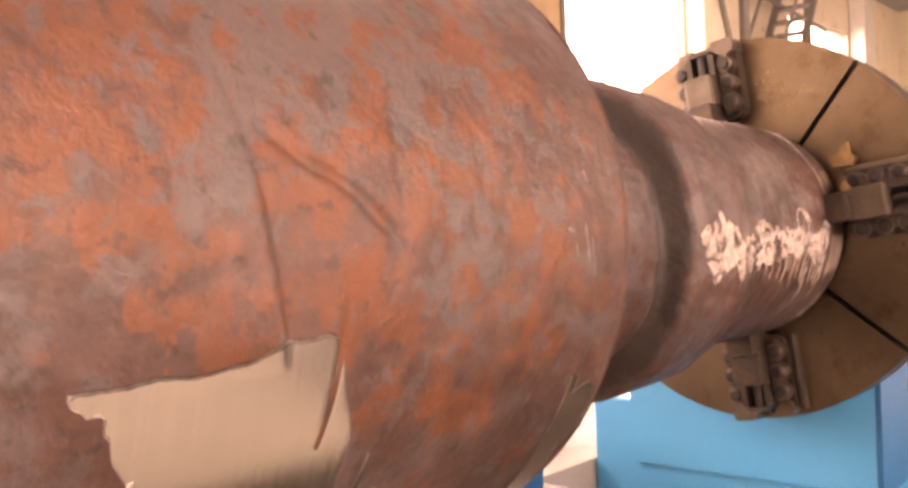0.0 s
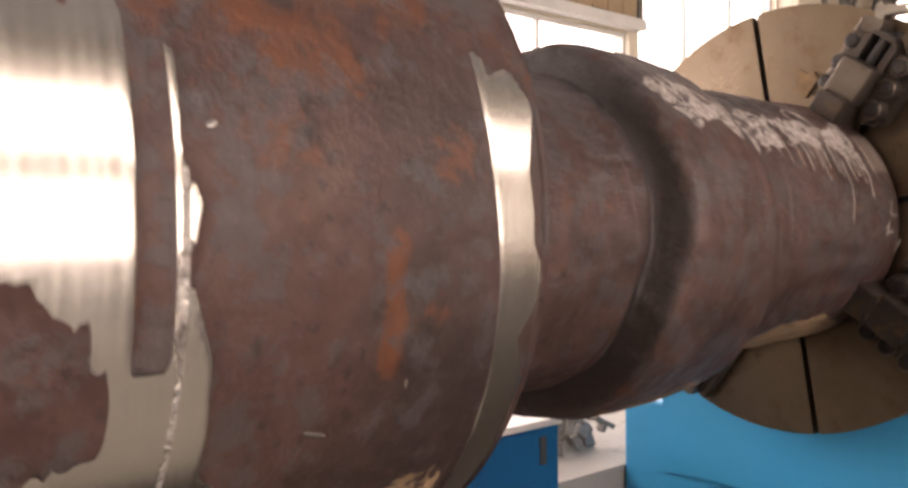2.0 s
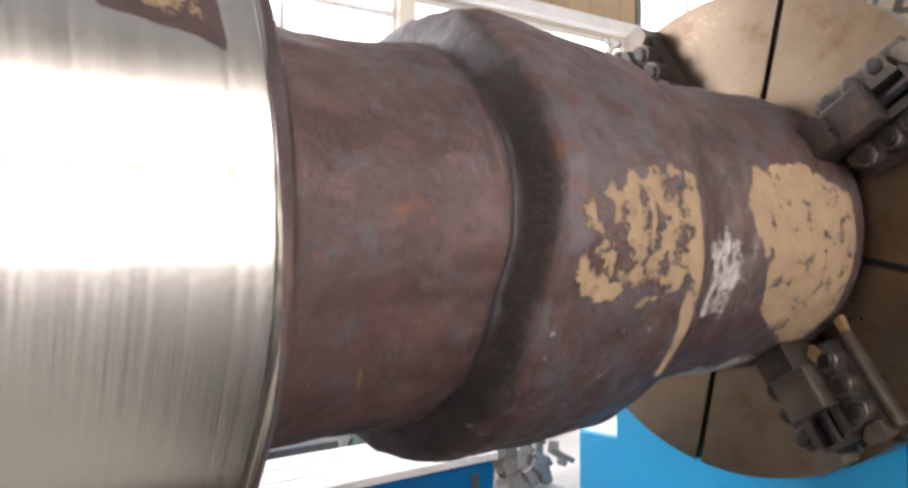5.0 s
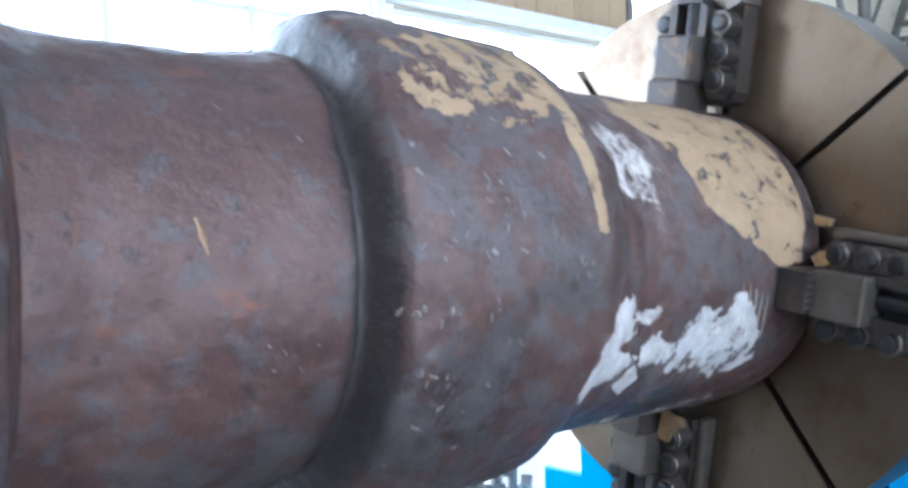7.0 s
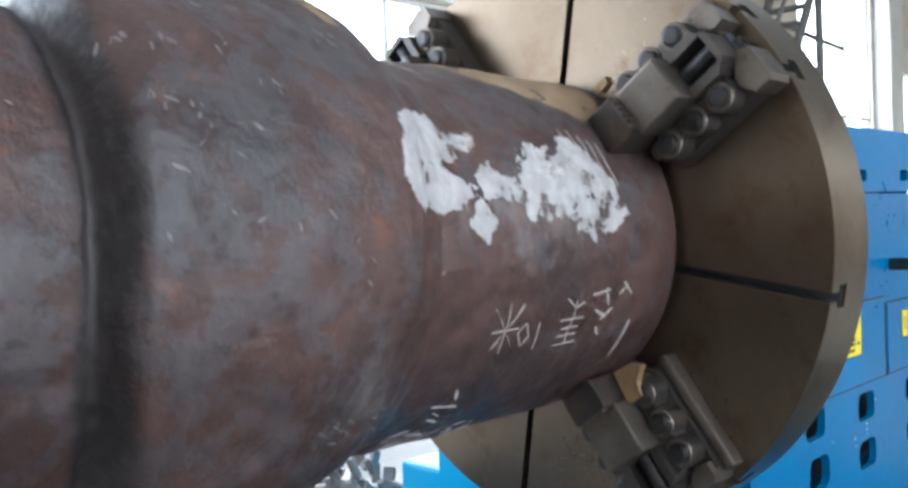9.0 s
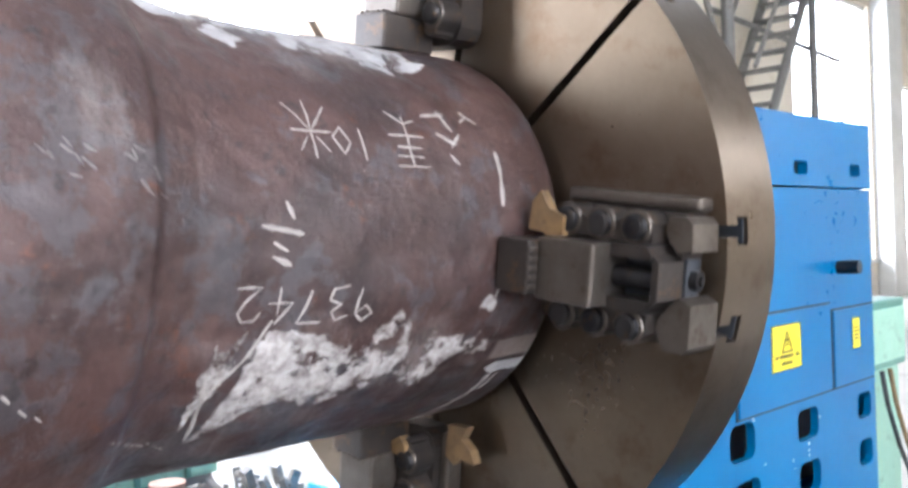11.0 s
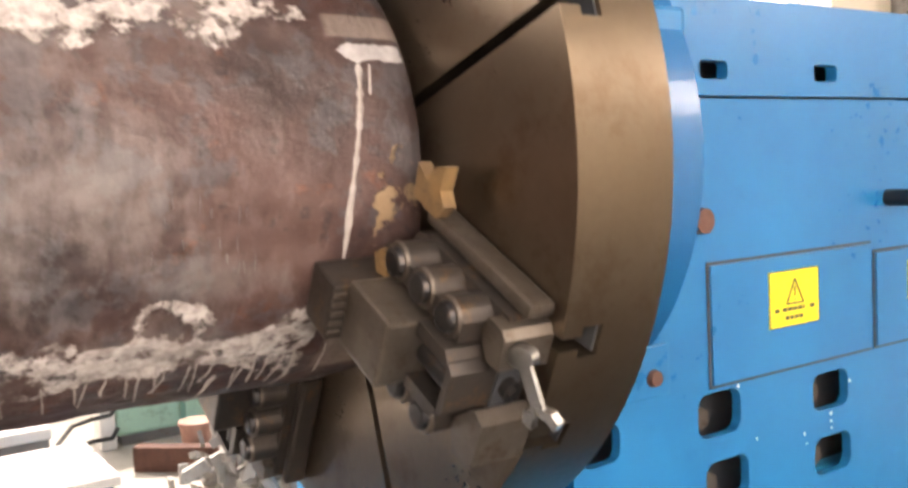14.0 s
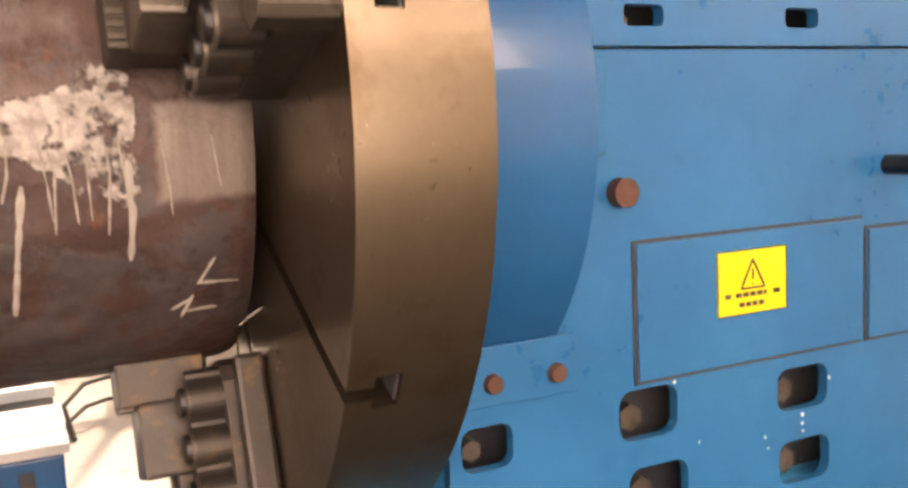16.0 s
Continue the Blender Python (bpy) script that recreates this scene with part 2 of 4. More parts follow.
    steel = mix(nt, lathe, (0.50, 0.48, 0.45), (0.66, 0.64, 0.60))
    col = mix(nt, bare, col, steel)
    nt.links.new(col, p.inputs["Base Color"])
    paint = math_node(nt, "MAXIMUM", math_node(nt, "MAXIMUM", cream, lime), white)
    rough = mix(nt, paint, ramp(nt, mid, [(0.35, 0.38), (0.7, 0.62)]), (0.75, 0.75, 0.75))
    rough = mix(nt, bare, rough, ramp(nt, lathe, [(0.3, 0.14), (0.7, 0.24)]))
    nt.links.new(rough, p.inputs["Roughness"])
    metal = mix(nt, paint, (0.25, 0.25, 0.25), (0.0, 0.0, 0.0))
    nt.links.new(mix(nt, bare, metal, (1.0, 1.0, 1.0)), p.inputs["Metallic"])
    height = math_node(nt, "ADD", math_node(nt, "ADD", math_node(nt, "MULTIPLY", patch, 1.2), math_node(nt, "ADD", math_node(nt, "MULTIPLY", mid, 0.7), math_node(nt, "MULTIPLY", grain, 0.22))), math_node(nt, "MULTIPLY", paint, 0.5))
    height = math_node(nt, "ADD", height, math_node(nt, "MULTIPLY", ramp(nt, scale, [(0.50, 0.0), (0.58, 1.0)]), 0.10))
    height = mix(nt, bare, height, math_node(nt, "MULTIPLY", lathe, 0.08))
    bump(nt, p, height, 0.8, 0.010)
    return m


FORGED = forging_material()

# ---- mesh helpers ----


def solid(name, bm, material, smooth=False):
    me = bpy.data.meshes.new(name)
    bmesh.ops.recalc_face_normals(bm, faces=bm.faces)
    bm.to_mesh(me)
    bm.free()
    me.materials.append(material)
    if smooth:
        me.shade_smooth()
    return me


def part(name, bm, material, parent, label="", smooth=False):
    ob = new(name, solid(name, bm, material, smooth))
    ob.parent = parent
    if label:
        ob["label"] = label
    return ob


def thing(name, label, category, group="", at=(0, 0, 0), kind=""):
    ob = new(name)
    ob.location = at
    return tagged(ob, label, category, group, kind)


def box(bm, x0, x1, y0, y1, z0, z1, bevel=0.0):
    g = bmesh.ops.create_cube(bm, size=1.0, matrix=Matrix.LocRotScale(((x0 + x1) / 2, (y0 + y1) / 2, (z0 + z1) / 2), None, (abs(x1 - x0), abs(y1 - y0), abs(z1 - z0))))
    if bevel:
        edges = list({e for v in g["verts"] for e in v.link_edges})
        bmesh.ops.bevel(bm, geom=edges, offset=bevel, segments=2, profile=0.6, affect="EDGES", clamp_overlap=True)
    return bm


def block(x0, x1, y0, y1, z0, z1, bevel=0.0):
    return box(bmesh.new(), x0, x1, y0, y1, z0, z1, bevel)


def rod(bm, a, b, r, r2=None, sides=16):
    a, b = Vector(a), Vector(b)
    d = b - a
    m = Matrix.Translation((a + b) / 2) @ d.to_track_quat("Z", "Y").to_matrix().to_4x4()
    bmesh.ops.create_cone(bm, cap_ends=True, segments=sides, radius1=r, radius2=r if r2 is None else r2, depth=d.length, matrix=m)
    return bm


def tube(points, r, sides=8):
    bm = bmesh.new()
    for a, b in zip(points, points[1:]):
        rod(bm, a, b, r, sides=sides)
    return bm


def prism(outline, lo, hi, axis="x"):
    """An outline of (a, b) pairs, drawn out along an axis from lo to hi."""
    bm = bmesh.new()
    order = {"x": lambda a, b, h: (h, a, b), "y": lambda a, b, h: (a, h, b), "z": lambda a, b, h: (a, b, h)}[axis]
    low = [bm.verts.new(order(a, b, lo)) for a, b in outline]
    high = [bm.verts.new(order(a, b, hi)) for a, b in outline]
    bm.faces.new(low)
    bm.faces.new(high[::-1])
    n = len(outline)
    for i in range(n):
        bm.faces.new((low[i], low[(i + 1) % n], high[(i + 1) % n], high[i]))
    return bm


def holed(x0, x1, z0, z1, holes, y0, y1):
    """An upright plate with oblong openings through it."""
    bm = bmesh.new()
    xs = sorted({x0, x1, *(h[0] for h in holes), *(h[1] for h in holes)})
    zs = sorted({z0, z1, *(h[2] for h in holes), *(h[3] for h in holes)})
    full = lambda i, k: 0 <= i < len(xs) - 1 and 0 <= k < len(zs) - 1 and not any(
        h[0] - 1e-6 <= xs[i] and xs[i + 1] <= h[1] + 1e-6 and h[2] - 1e-6 <= zs[k] and zs[k + 1] <= h[3] + 1e-6 for h in holes)
    made = {}

    def vert(x, y, z):
        if (x, y, z) not in made:
            made[(x, y, z)] = bm.verts.new((x, y, z))
        return made[(x, y, z)]

    for i in range(len(xs) - 1):
        for k in range(len(zs) - 1):
            if not full(i, k):
                continue
            a, b, c, d = xs[i], xs[i + 1], zs[k], zs[k + 1]
            bm.faces.new([vert(a, y0, c), vert(b, y0, c), vert(b, y0, d), vert(a, y0, d)])
            bm.faces.new([vert(a, y1, c), vert(a, y1, d), vert(b, y1, d), vert(b, y1, c)])
            for (di, dk), (p, q) in {(-1, 0): ((a, c), (a, d)), (1, 0): ((b, c), (b, d)), (0, -1): ((a, c), (b, c)), (0, 1): ((a, d), (b, d))}.items():
                if not full(i + di, k + dk):
                    bm.faces.new([vert(p[0], y0, p[1]), vert(p[0], y1, p[1]), vert(q[0], y1, q[1]), vert(q[0], y0, q[1])])
    return bm


def round_corners(bm, holes, y0, y1, share=0.3):
    """Fills the corners of a plate's openings, so that they are rounded."""
    for a, b, c, d in holes:
        q = share * (d - c)
        for x, z, u, w in ((a, c, 1, 1), (b, c, -1, 1), (a, d, 1, -1), (b, d, -1, -1)):
            corner = [(x, z)] + [(x + u * q * (1 - math.sin(t)), z + w * q * (1 - math.cos(t))) for t in (0.0, 0.4, 0.8, 1.2, math.pi / 2)]
            piece = prism(corner, y0, y1, "y")
            me = bpy.data.meshes.new("corner")
            piece.to_mesh(me)
            piece.free()
            bm.from_mesh(me)
            bpy.data.meshes.remove(me)
    bmesh.ops.remove_doubles(bm, verts=bm.verts, dist=1e-5)
    return bm


def structure(name, bm, material, label, category="", smooth=False):
    return tagged(new(name, solid(name, bm, material, smooth)), label, category or name.split("_")[0], kind="structure")


# ---- the hall ----
HX0, HX1, HY0, HY1, HZ = -9.0, 21.0, -7.0, 5.0, 7.0
PIT = (-0.36, 2.3, -1.3, 1.24)
slab = block(HX0, PIT[0], HY0, HY1, -0.6, FLOOR)
box(slab, PIT[1], HX1, HY0, HY1, -0.6, FLOOR)
box(slab, PIT[0], PIT[1], HY0, PIT[2], -0.6, FLOOR)
box(slab, PIT[0], PIT[1], PIT[3], HY1, -0.6, FLOOR)
structure("floor", slab, CONCRETE, "pale worn concrete workshop floor with a machine pit")
# black pit bottom and unseen dark sheets, added to dim reflections and bounce
structure("floor_pit", block(PIT[0], PIT[1], PIT[2], PIT[3], -0.65, -0.40), DARK_FLOOR, "black bottom of the machine pit, dark to dim reflections")
dark_sheet = block(-2.2, PIT[0], -5.2, 1.45, FLOOR, FLOOR + 0.006)
box(dark_sheet, PIT[1], 3.0, -5.2, 1.45, FLOOR, FLOOR + 0.006)
box(dark_sheet, PIT[0], PIT[1], -5.2, PIT[2], FLOOR, FLOOR + 0.006)
structure("floor_oiled", dark_sheet, DARK_FLOOR, "added dark floor sheet round the lathe, dims reflections")
structure("floor_oiled_under", block(-5.5, -2.204, -1.1, 1.45, FLOOR, FLOOR + 0.006), DARK_FLOOR, "added dark floor sheet under the shaft, dims reflections")
structure("floor_oiled_back", block(-8.5, -1.1, 1.454, 4.9, FLOOR, FLOOR + 0.006), DARK_FLOOR, "added dark floor sheet behind the shaft, dims reflections")
Z = AXIS
NORTH = [(-8.0, 2.0, 1.5, Z + 4.4), (2.2, 5.45, 0.75, Z + 2.45), (5.65, 9.15, 0.75, Z + 4.4), (13.6, 17.1, 0.75, Z + 4.4), (18.3, 20.8, 0.75, Z + 3.0)]
structure("wall_north", holed(HX0, HX1, 0, HZ, NORTH, HY1, HY1 + 0.25), WALL, "cream plaster wall with tall glaring windows")
SOUTH = [(-7.5, 4.5, 3.5, 5.5), (-7.5, 2.2, 0.35, 2.5), (6.5, 12.0, 3.5, 5.5)]
structure("wall_south", holed(HX0, HX1, 0, HZ, SOUTH, HY0 - 0.25, HY0), WALL, "cream plaster wall with long windows")
structure("wall_west", block(HX0 - 0.25, HX0, HY0, HY1, 0, HZ), WALL, "cream plaster end wall")
structure("wall_east", block(HX1, HX1 + 0.25, HY0, HY1, 0, HZ), WALL, "cream plaster end wall")
structure("ceiling", block(HX0, HX1, HY0, HY1, HZ, HZ + 0.15), ROOF, "grey sheet roof of the hall")
structure("backdrop_north", block(-40, 110, 12.0, 12.05, -1, 12.5), DAY, "bright daylight outside the windows", "sky")
structure("backdrop_south", block(-12, 24, -10.05, -10.0, -1, 12), DAY_SOFT, "softer daylight outside the windows", "sky")


def hall_window(number, x0, x1, z0, z1, y):
    w = thing("window_%d" % number, "white steel-framed workshop window full of glare", "window", kind="structure")
    n = max(2, round((x1 - x0) / 1.3))
    for i in range(n + 1):
        x = x0 + (x1 - x0) * i / n
        part("mullion", block(x - 0.03, x + 0.03, y + 0.08, y + 0.15, z0, z1, 0.006), FRAME, w)
    for z in (z0 + 0.03, (z0 + z1) / 2, z1 - 0.03):
        part("transom", block(x0, x1, y + 0.09, y + 0.14, z - 0.03, z + 0.03, 0.006), FRAME, w)
    part("window_sill", block(x0 - 0.05, x1 + 0.05, y - 0.08, y + 0.05, z0 - 0.05, z0 - 0.002, 0.008), FRAME, w)


for i, (x0, x1, z0, z1) in enumerate(NORTH):
    hall_window(i + 1, x0, x1, z0, z1, HY1)
for i, (x0, x1, z0, z1) in enumerate(SOUTH):
    hall_window(i + 6, x0, x1, z0, z1, HY0 - 0.22)

# tan cladding over the window, in upright sheets
clad = thing("wall_cladding", "tan sheet cladding above the window sill band", "cladding", kind="structure")
for i in range(11):
    x = 2.25 + i * 0.296
    part("panel", block(x, x + 0.288, HY1 - 0.09, HY1 - 0.004, Z + 2.62, Z + 4.6, 0.01), TAN, clad)
part("edge_trim", block(5.51, 5.6, HY1 - 0.12, HY1 - 0.004, Z + 2.6, Z + 4.6, 0.01), STEEL_GREY, clad, "dark corner trim")
part("ledge", block(2.1, 5.62, HY1 - 0.16, HY1 - 0.004, Z + 2.46, Z + 2.6, 0.01), FRAME, clad, "white ledge")
for n, (x, w, col, label) in enumerate(((9.2, 0.95, WALL, "cream plastered wall pillar"), (17.2, 0.75, FRAME, "white painted wall pillar"))):
    structure("pillar_%d" % (n + 1), block(x, x + w, HY1 - 0.35, HY1 - 0.003, 0, HZ - 0.004, 0.03), col, label, "pillar")

# steep steel stair with rails and braces in front of the far wall
stair = thing("steel_stair", "steep dark steel stair with lattice braces", "stair", at=(10.6, 4.4, 0))
LOW, TOP = Vector((0, 0, Z + 1.4)), Vector((2.6, 0, Z + 5.4))
for y in (-0.35, 0.35):
    part("stringer", rod(bmesh.new(), LOW + Vector((0, y, 0)), TOP + Vector((0, y, 0)), 0.07, sides=8), STEEL_GREY, stair)
    part("handrail", rod(bmesh.new(), LOW + Vector((-0.3, y, 0.9)), TOP + Vector((-0.3, y, 0.5)), 0.035, sides=8), STEEL_GREY, stair)
for i in range(14):
    c = LOW.lerp(TOP, (i + 0.5) / 14)
    part("tread", block(c.x - 0.14, c.x + 0.14, -0.34, 0.34, c.z - 0.02, c.z + 0.02, 0.005), STEEL_GREY, stair)
part("post", rod(bmesh.new(), (-0.2, 0.1, 0), (-0.2, 0.1, HZ - 0.02), 0.09, sides=10), STEEL_GREY, stair)
part("post", rod(bmesh.new(), (2.7, 0.1, 0), (2.7, 0.1, HZ - 0.02), 0.07, sides=10), STEEL_GREY, stair)
for z in (Z + 3.3, Z + 4.4):
    part("brace", rod(bmesh.new(), (-1.4, 0.3, z), (4.2, 0.3, z - 0.3), 0.045, sides=8), STEEL_GREY, stair)
part("brace", rod(bmesh.new(), (-1.2, 0.2, Z + 4.6), (-0.2, 0.2, Z + 2.4), 0.045, sides=8), STEEL_GREY, stair)
part("landing", block(-0.5, 0.3, -0.4, 0.4, Z + 1.3, Z + 1.36), STEEL_GREY, stair)

# ---- headstock ----
FY = -0.56
head = thing("lathe_headstock", "blue enamelled lathe headstock with square bolt pockets", "lathe", at=(0.032, 0, 0))
HOLES = [(0.755, 0.87, 0.187, 0.237), (1.25, 1.365, 0.187, 0.237), (1.765, 1.865, 0.19, 0.24),
         (0.72, 0.895, -0.79, -0.665), (1.225, 1.405, -0.805, -0.69), (1.785, 1.925, -0.81, -0.705),
         (0.745, 0.925, -0.985, -0.86), (1.23, 1.412, -1.005, -0.888), (1.79, 1.93, -1.005, -0.9), (0.30, 0.43, -0.78, -0.68)]
LOW_HOLES = [(a, b, Z + c, Z + d) for a, b, c, d in HOLES if d < 0]
TOP_HOLES = [(a, b, Z + c, Z + d) for a, b, c, d in HOLES if d > 0]
part("front_wall", round_corners(holed(0.27, 1.975, Z - 1.42, Z + 0.135, LOW_HOLES, FY, FY + 0.03), LOW_HOLES, FY, FY + 0.03), BLUE, head)
part("top_cover", round_corners(holed(0.42, 1.975, Z + 0.143, Z + 0.41, TOP_HOLES, FY - 0.008, FY + 0.03), TOP_HOLES, FY - 0.008, FY + 0.03), BLUE, head)
part("left_wall", block(0.27, 0.298, FY + 0.032, 0.93, 0.03, Z + 0.13), BLUE_LIT, head)
# dark core paints the shade inside the bolt pockets
part("core", block(0.3, 1.955, FY + 0.15, 0.92, 0.03, Z + 0.395, 0.01), CAVITY, head, "dark inside of the pockets, shade in its colour")
part("lid", block(0.42, 1.975, FY + 0.032, 0.93, Z + 0.398, Z + 0.412, 0.004), BLUE, head)
part("side_wall", block(1.957, 1.975, FY + 0.032, 0.93, 0.03, Z + 0.396), BLUE, head)
part("rear_wall", block(0.30, 1.955, 0.922, 0.94, 0.03, Z + 0.396), BLUE, head)
for a, b, c, d in HOLES:
    up = d > 0
    s = (b - a) * (0.16 if up else 0.2)
    bolt = part("pocket_bolt", rod(bmesh.new(), ((a + b) / 2 - 0.01, FY + 0.06, Z + c + s * 1.05), ((a + b) / 2 - 0.01, FY + 0.155, Z + c + s * 1.05), s, sides=6), JAW_LIGHT, head, "hexagon bolt head in its pocket")
for x0, x1, z0, z1 in ((0.775, 1.522, -0.645, -0.315), (1.553, 1.95, -0.645, -0.345)):
    d = part("door", block(x0, x1, FY - 0.011, FY - 0.003, Z + z0, Z + z1, 0.003), BLUE, head, "blue sheet access door")
    seam = bmesh.new()
    box(seam, x0 - 0.009, x1 + 0.009, FY - 0.0045, FY - 0.001, Z + z1 + 0.001, Z + z1 + 0.009)
    box(seam, x0 - 0.009, x0 - 0.001, FY - 0.0045, FY - 0.001, Z + z0 - 0.008, Z + z1)
    box(seam, x0 - 0.009, x1 + 0.009, FY - 0.0045, FY - 0.001, Z + z0 - 0.009, Z + z0 - 0.001)
    part("door_gap", seam, CAVITY, head, "dark gap round the door")
part("apron_plate", block(0.28, 0.60, FY - 0.014, FY - 0.002, Z - 0.635, Z - 0.50, 0.004), BLUE, head)
for x in (0.377, 0.541):
    part("apron_bolt", rod(bmesh.new(), (x, FY - 0.03, Z - 0.583), (x, FY - 0.013, Z - 0.583), 0.02, 0.024, 14), RUST, head, "rusty round bolt head")
part("pin", rod(bmesh.new(), (0.735, FY - 0.035, Z - 0.19), (0.735, FY + 0.01, Z - 0.19), 0.034, sides=20), RUST, head, "rusty round pin")
part("pin", rod(bmesh.new(), (1.635, FY - 0.085, Z - 0.175), (1.635, FY + 0.01, Z - 0.175), 0.027, sides=20), BOLT, head, "dark steel pin")
guard = bmesh.new()
rod(guard, (0.25, 0, Z), (0.548, 0, Z), 0.755, sides=180)
part("spindle_guard", guard, BLUE_DARK, head, "glossy blue round spindle guard")
part("guard_strip", block(0.60, 0.70, FY - 0.012, FY - 0.004, Z - 0.10, Z + 0.12, 0.012), BLUE, head)
part("lug", block(0.43, 0.56, FY - 0.14, FY - 0.01, Z + 0.22, Z + 0.34, 0.012), BLUE, head)
# lit copy of the blue on the base
part("base", block(0.3, 2.29, -0.45, 1.22, -0.40, Z - 1.035, 0.02), BLUE_LIT, head)
random.seed(23)
for x, z, size in ((1.312, -0.821, 0.010), (1.312, -0.845, 0.007), (1.314, -0.866, 0.006), (1.18, -0.859, 0.008), (1.41, -0.736, 0.008), (0.886, -0.665, 0.007), (1.19, -0.89, 0.005), (0.96, -0.83, 0.005)):
    size *= 0.6
    chip = prism([(x + size * random.uniform(0.5, 1.2) * math.cos(q * 0.9), Z + z + 1.3 * size * random.uniform(0.5, 1.2) * math.sin(q * 0.9)) for q in range(7)], FY - 0.0022, FY - 0.0002, "y")
    part("paint_chip", chip, WHITE, head, "pale spot of chipped paint")


def sign(x0, x1, z0, z1, big):
    s = thing("warning_sign" if big else "notice_plate", "yellow warning plate with black triangle and print" if big else "small yellow notice plate on the blue door", "sign", at=(0.032, 0, 0))
    y = FY - 0.0115
    part("plate", block(x0, x1, y - 0.003, y, z0, z1, 0.001), YELLOW, s)
    w, h = x1 - x0, z1 - z0
    edge = bmesh.new()
    for a, b, c, d in ((0, 1, 0, 0.02), (0, 1, 0.98, 1), (0, 0.015, 0.02, 0.98), (0.985, 1, 0.02, 0.98)):
        box(edge, x0 + a * w, x0 + b * w, y - 0.0042, y - 0.0032, z0 + c * h, z0 + d * h)
    part("border", edge, INK, s)
    cx = (x0 + x1) / 2
    if big:
        tri = bmesh.new()
        pts = [(cx - 0.17 * w, z0 + 0.40 * h), (cx + 0.17 * w, z0 + 0.40 * h), (cx, z0 + 0.84 * h)]
        for a, b in zip(pts, pts[1:] + pts[:1]):
            rod(tri, (a[0], y - 0.0037, a[1]), (b[0], y - 0.0037, b[1]), 0.003, sides=6)
        rod(tri, (cx, y - 0.0037, z0 + 0.53 * h), (cx, y - 0.0037, z0 + 0.70 * h), 0.003, sides=6)
        rod(tri, (cx, y - 0.0037, z0 + 0.45 * h), (cx, y - 0.0037, z0 + 0.475 * h), 0.003, sides=6)
        part("triangle", tri, INK, s)
        for row, spans in ((0.27, ((0.1, 0.19), (0.25, 0.34), (0.36, 0.44), (0.46, 0.54), (0.56, 0.64), (0.66, 0.7), (0.8, 0.9))), (0.12, ((0.3, 0.38), (0.4, 0.47), (0.49, 0.56), (0.58, 0.66)))):
            for a, b in spans:
                part("print_bar", block(x0 + a * w, x0 + b * w, y - 0.0042, y - 0.0032, z0 + row * h, z0 + (row + 0.075) * h), INK, s)
    else:
        for row in (0.3, 0.42, 0.54, 0.66):
            part("print_bar", block(x0 + 0.25 * w, x0 + 0.75 * w, y - 0.0042, y - 0.0032, z0 + row * h, z0 + (row + 0.05) * h), INK, s)


sign(1.014, 1.244, Z - 0.522, Z - 0.357, True)
sign(1.725, 1.795, Z - 0.51, Z - 0.385, False)

# ---- face plate chuck and jaws ----
chuck = thing("lathe_chuck", "large turned steel face plate with four jaws and radial slots", "chuck", at=(-0.033, 0, Z))
SINGLE, JAWS, PAIR = 52.5, 8.0, 6.9


def ring_outline(radius, slots, half, inner, step=1.0):
    """A disc's outline with radial notches."""
    pts, a, notches = [], 0.0, sorted(s % 360 for s in slots)
    w = math.degrees(math.asin(half / radius))
    angles = sorted([i * step for i in range(int(360 / step)) if all(abs((i * step - s + 180) % 360 - 180) > w + 0.3 for s in notches)] + notches)
    for a in angles:
        r = radians(a)
        u, n = Vector((-math.cos(r), math.sin(r))), Vector((math.sin(r), math.cos(r)))
        if a in notches:
            e = math.sqrt(radius ** 2 - half ** 2)
            for p in (u * e - n * half, u * inner - n * half, u * inner + n * half, u * e + n * half):
                pts.append((p.x, p.y))
        else:
            pts.append((u.x * radius, u.y * radius))
    return pts


SLOTS = [SINGLE + 90 * k for k in range(4)] + [JAWS + s * PAIR + 90 * k for k in range(4) for s in (-1, 1)]
disc = bmesh.new()
for outline, lo, hi in ((ring_outline(1.0, SLOTS, 0.014, 0.34), 0.0, 0.05), (ring_outline(1.0, SLOTS, 0.034, 0.30), 0.05, 0.10), (ring_outline(1.0, [], 0.01, 0.3), 0.10, 0.245)):
    layer = prism(outline, lo, hi, "x")
    me = bpy.data.meshes.new("layer")
    layer.to_mesh(me)
    layer.free()
    disc.from_mesh(me)
    bpy.data.meshes.remove(me)
part("face_plate", disc, PLATE, chuck)
hub = bmesh.new()
rod(hub, (0.245, 0, 0), (0.30, 0, 0), 0.72, sides=64)
part("hub", hub, JAW, chuck)
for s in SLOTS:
    # dark strip at the slot's bottom, painted for its shade
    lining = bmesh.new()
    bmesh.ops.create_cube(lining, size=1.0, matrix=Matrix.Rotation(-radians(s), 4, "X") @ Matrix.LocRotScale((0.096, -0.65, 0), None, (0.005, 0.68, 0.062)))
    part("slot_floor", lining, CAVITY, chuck)


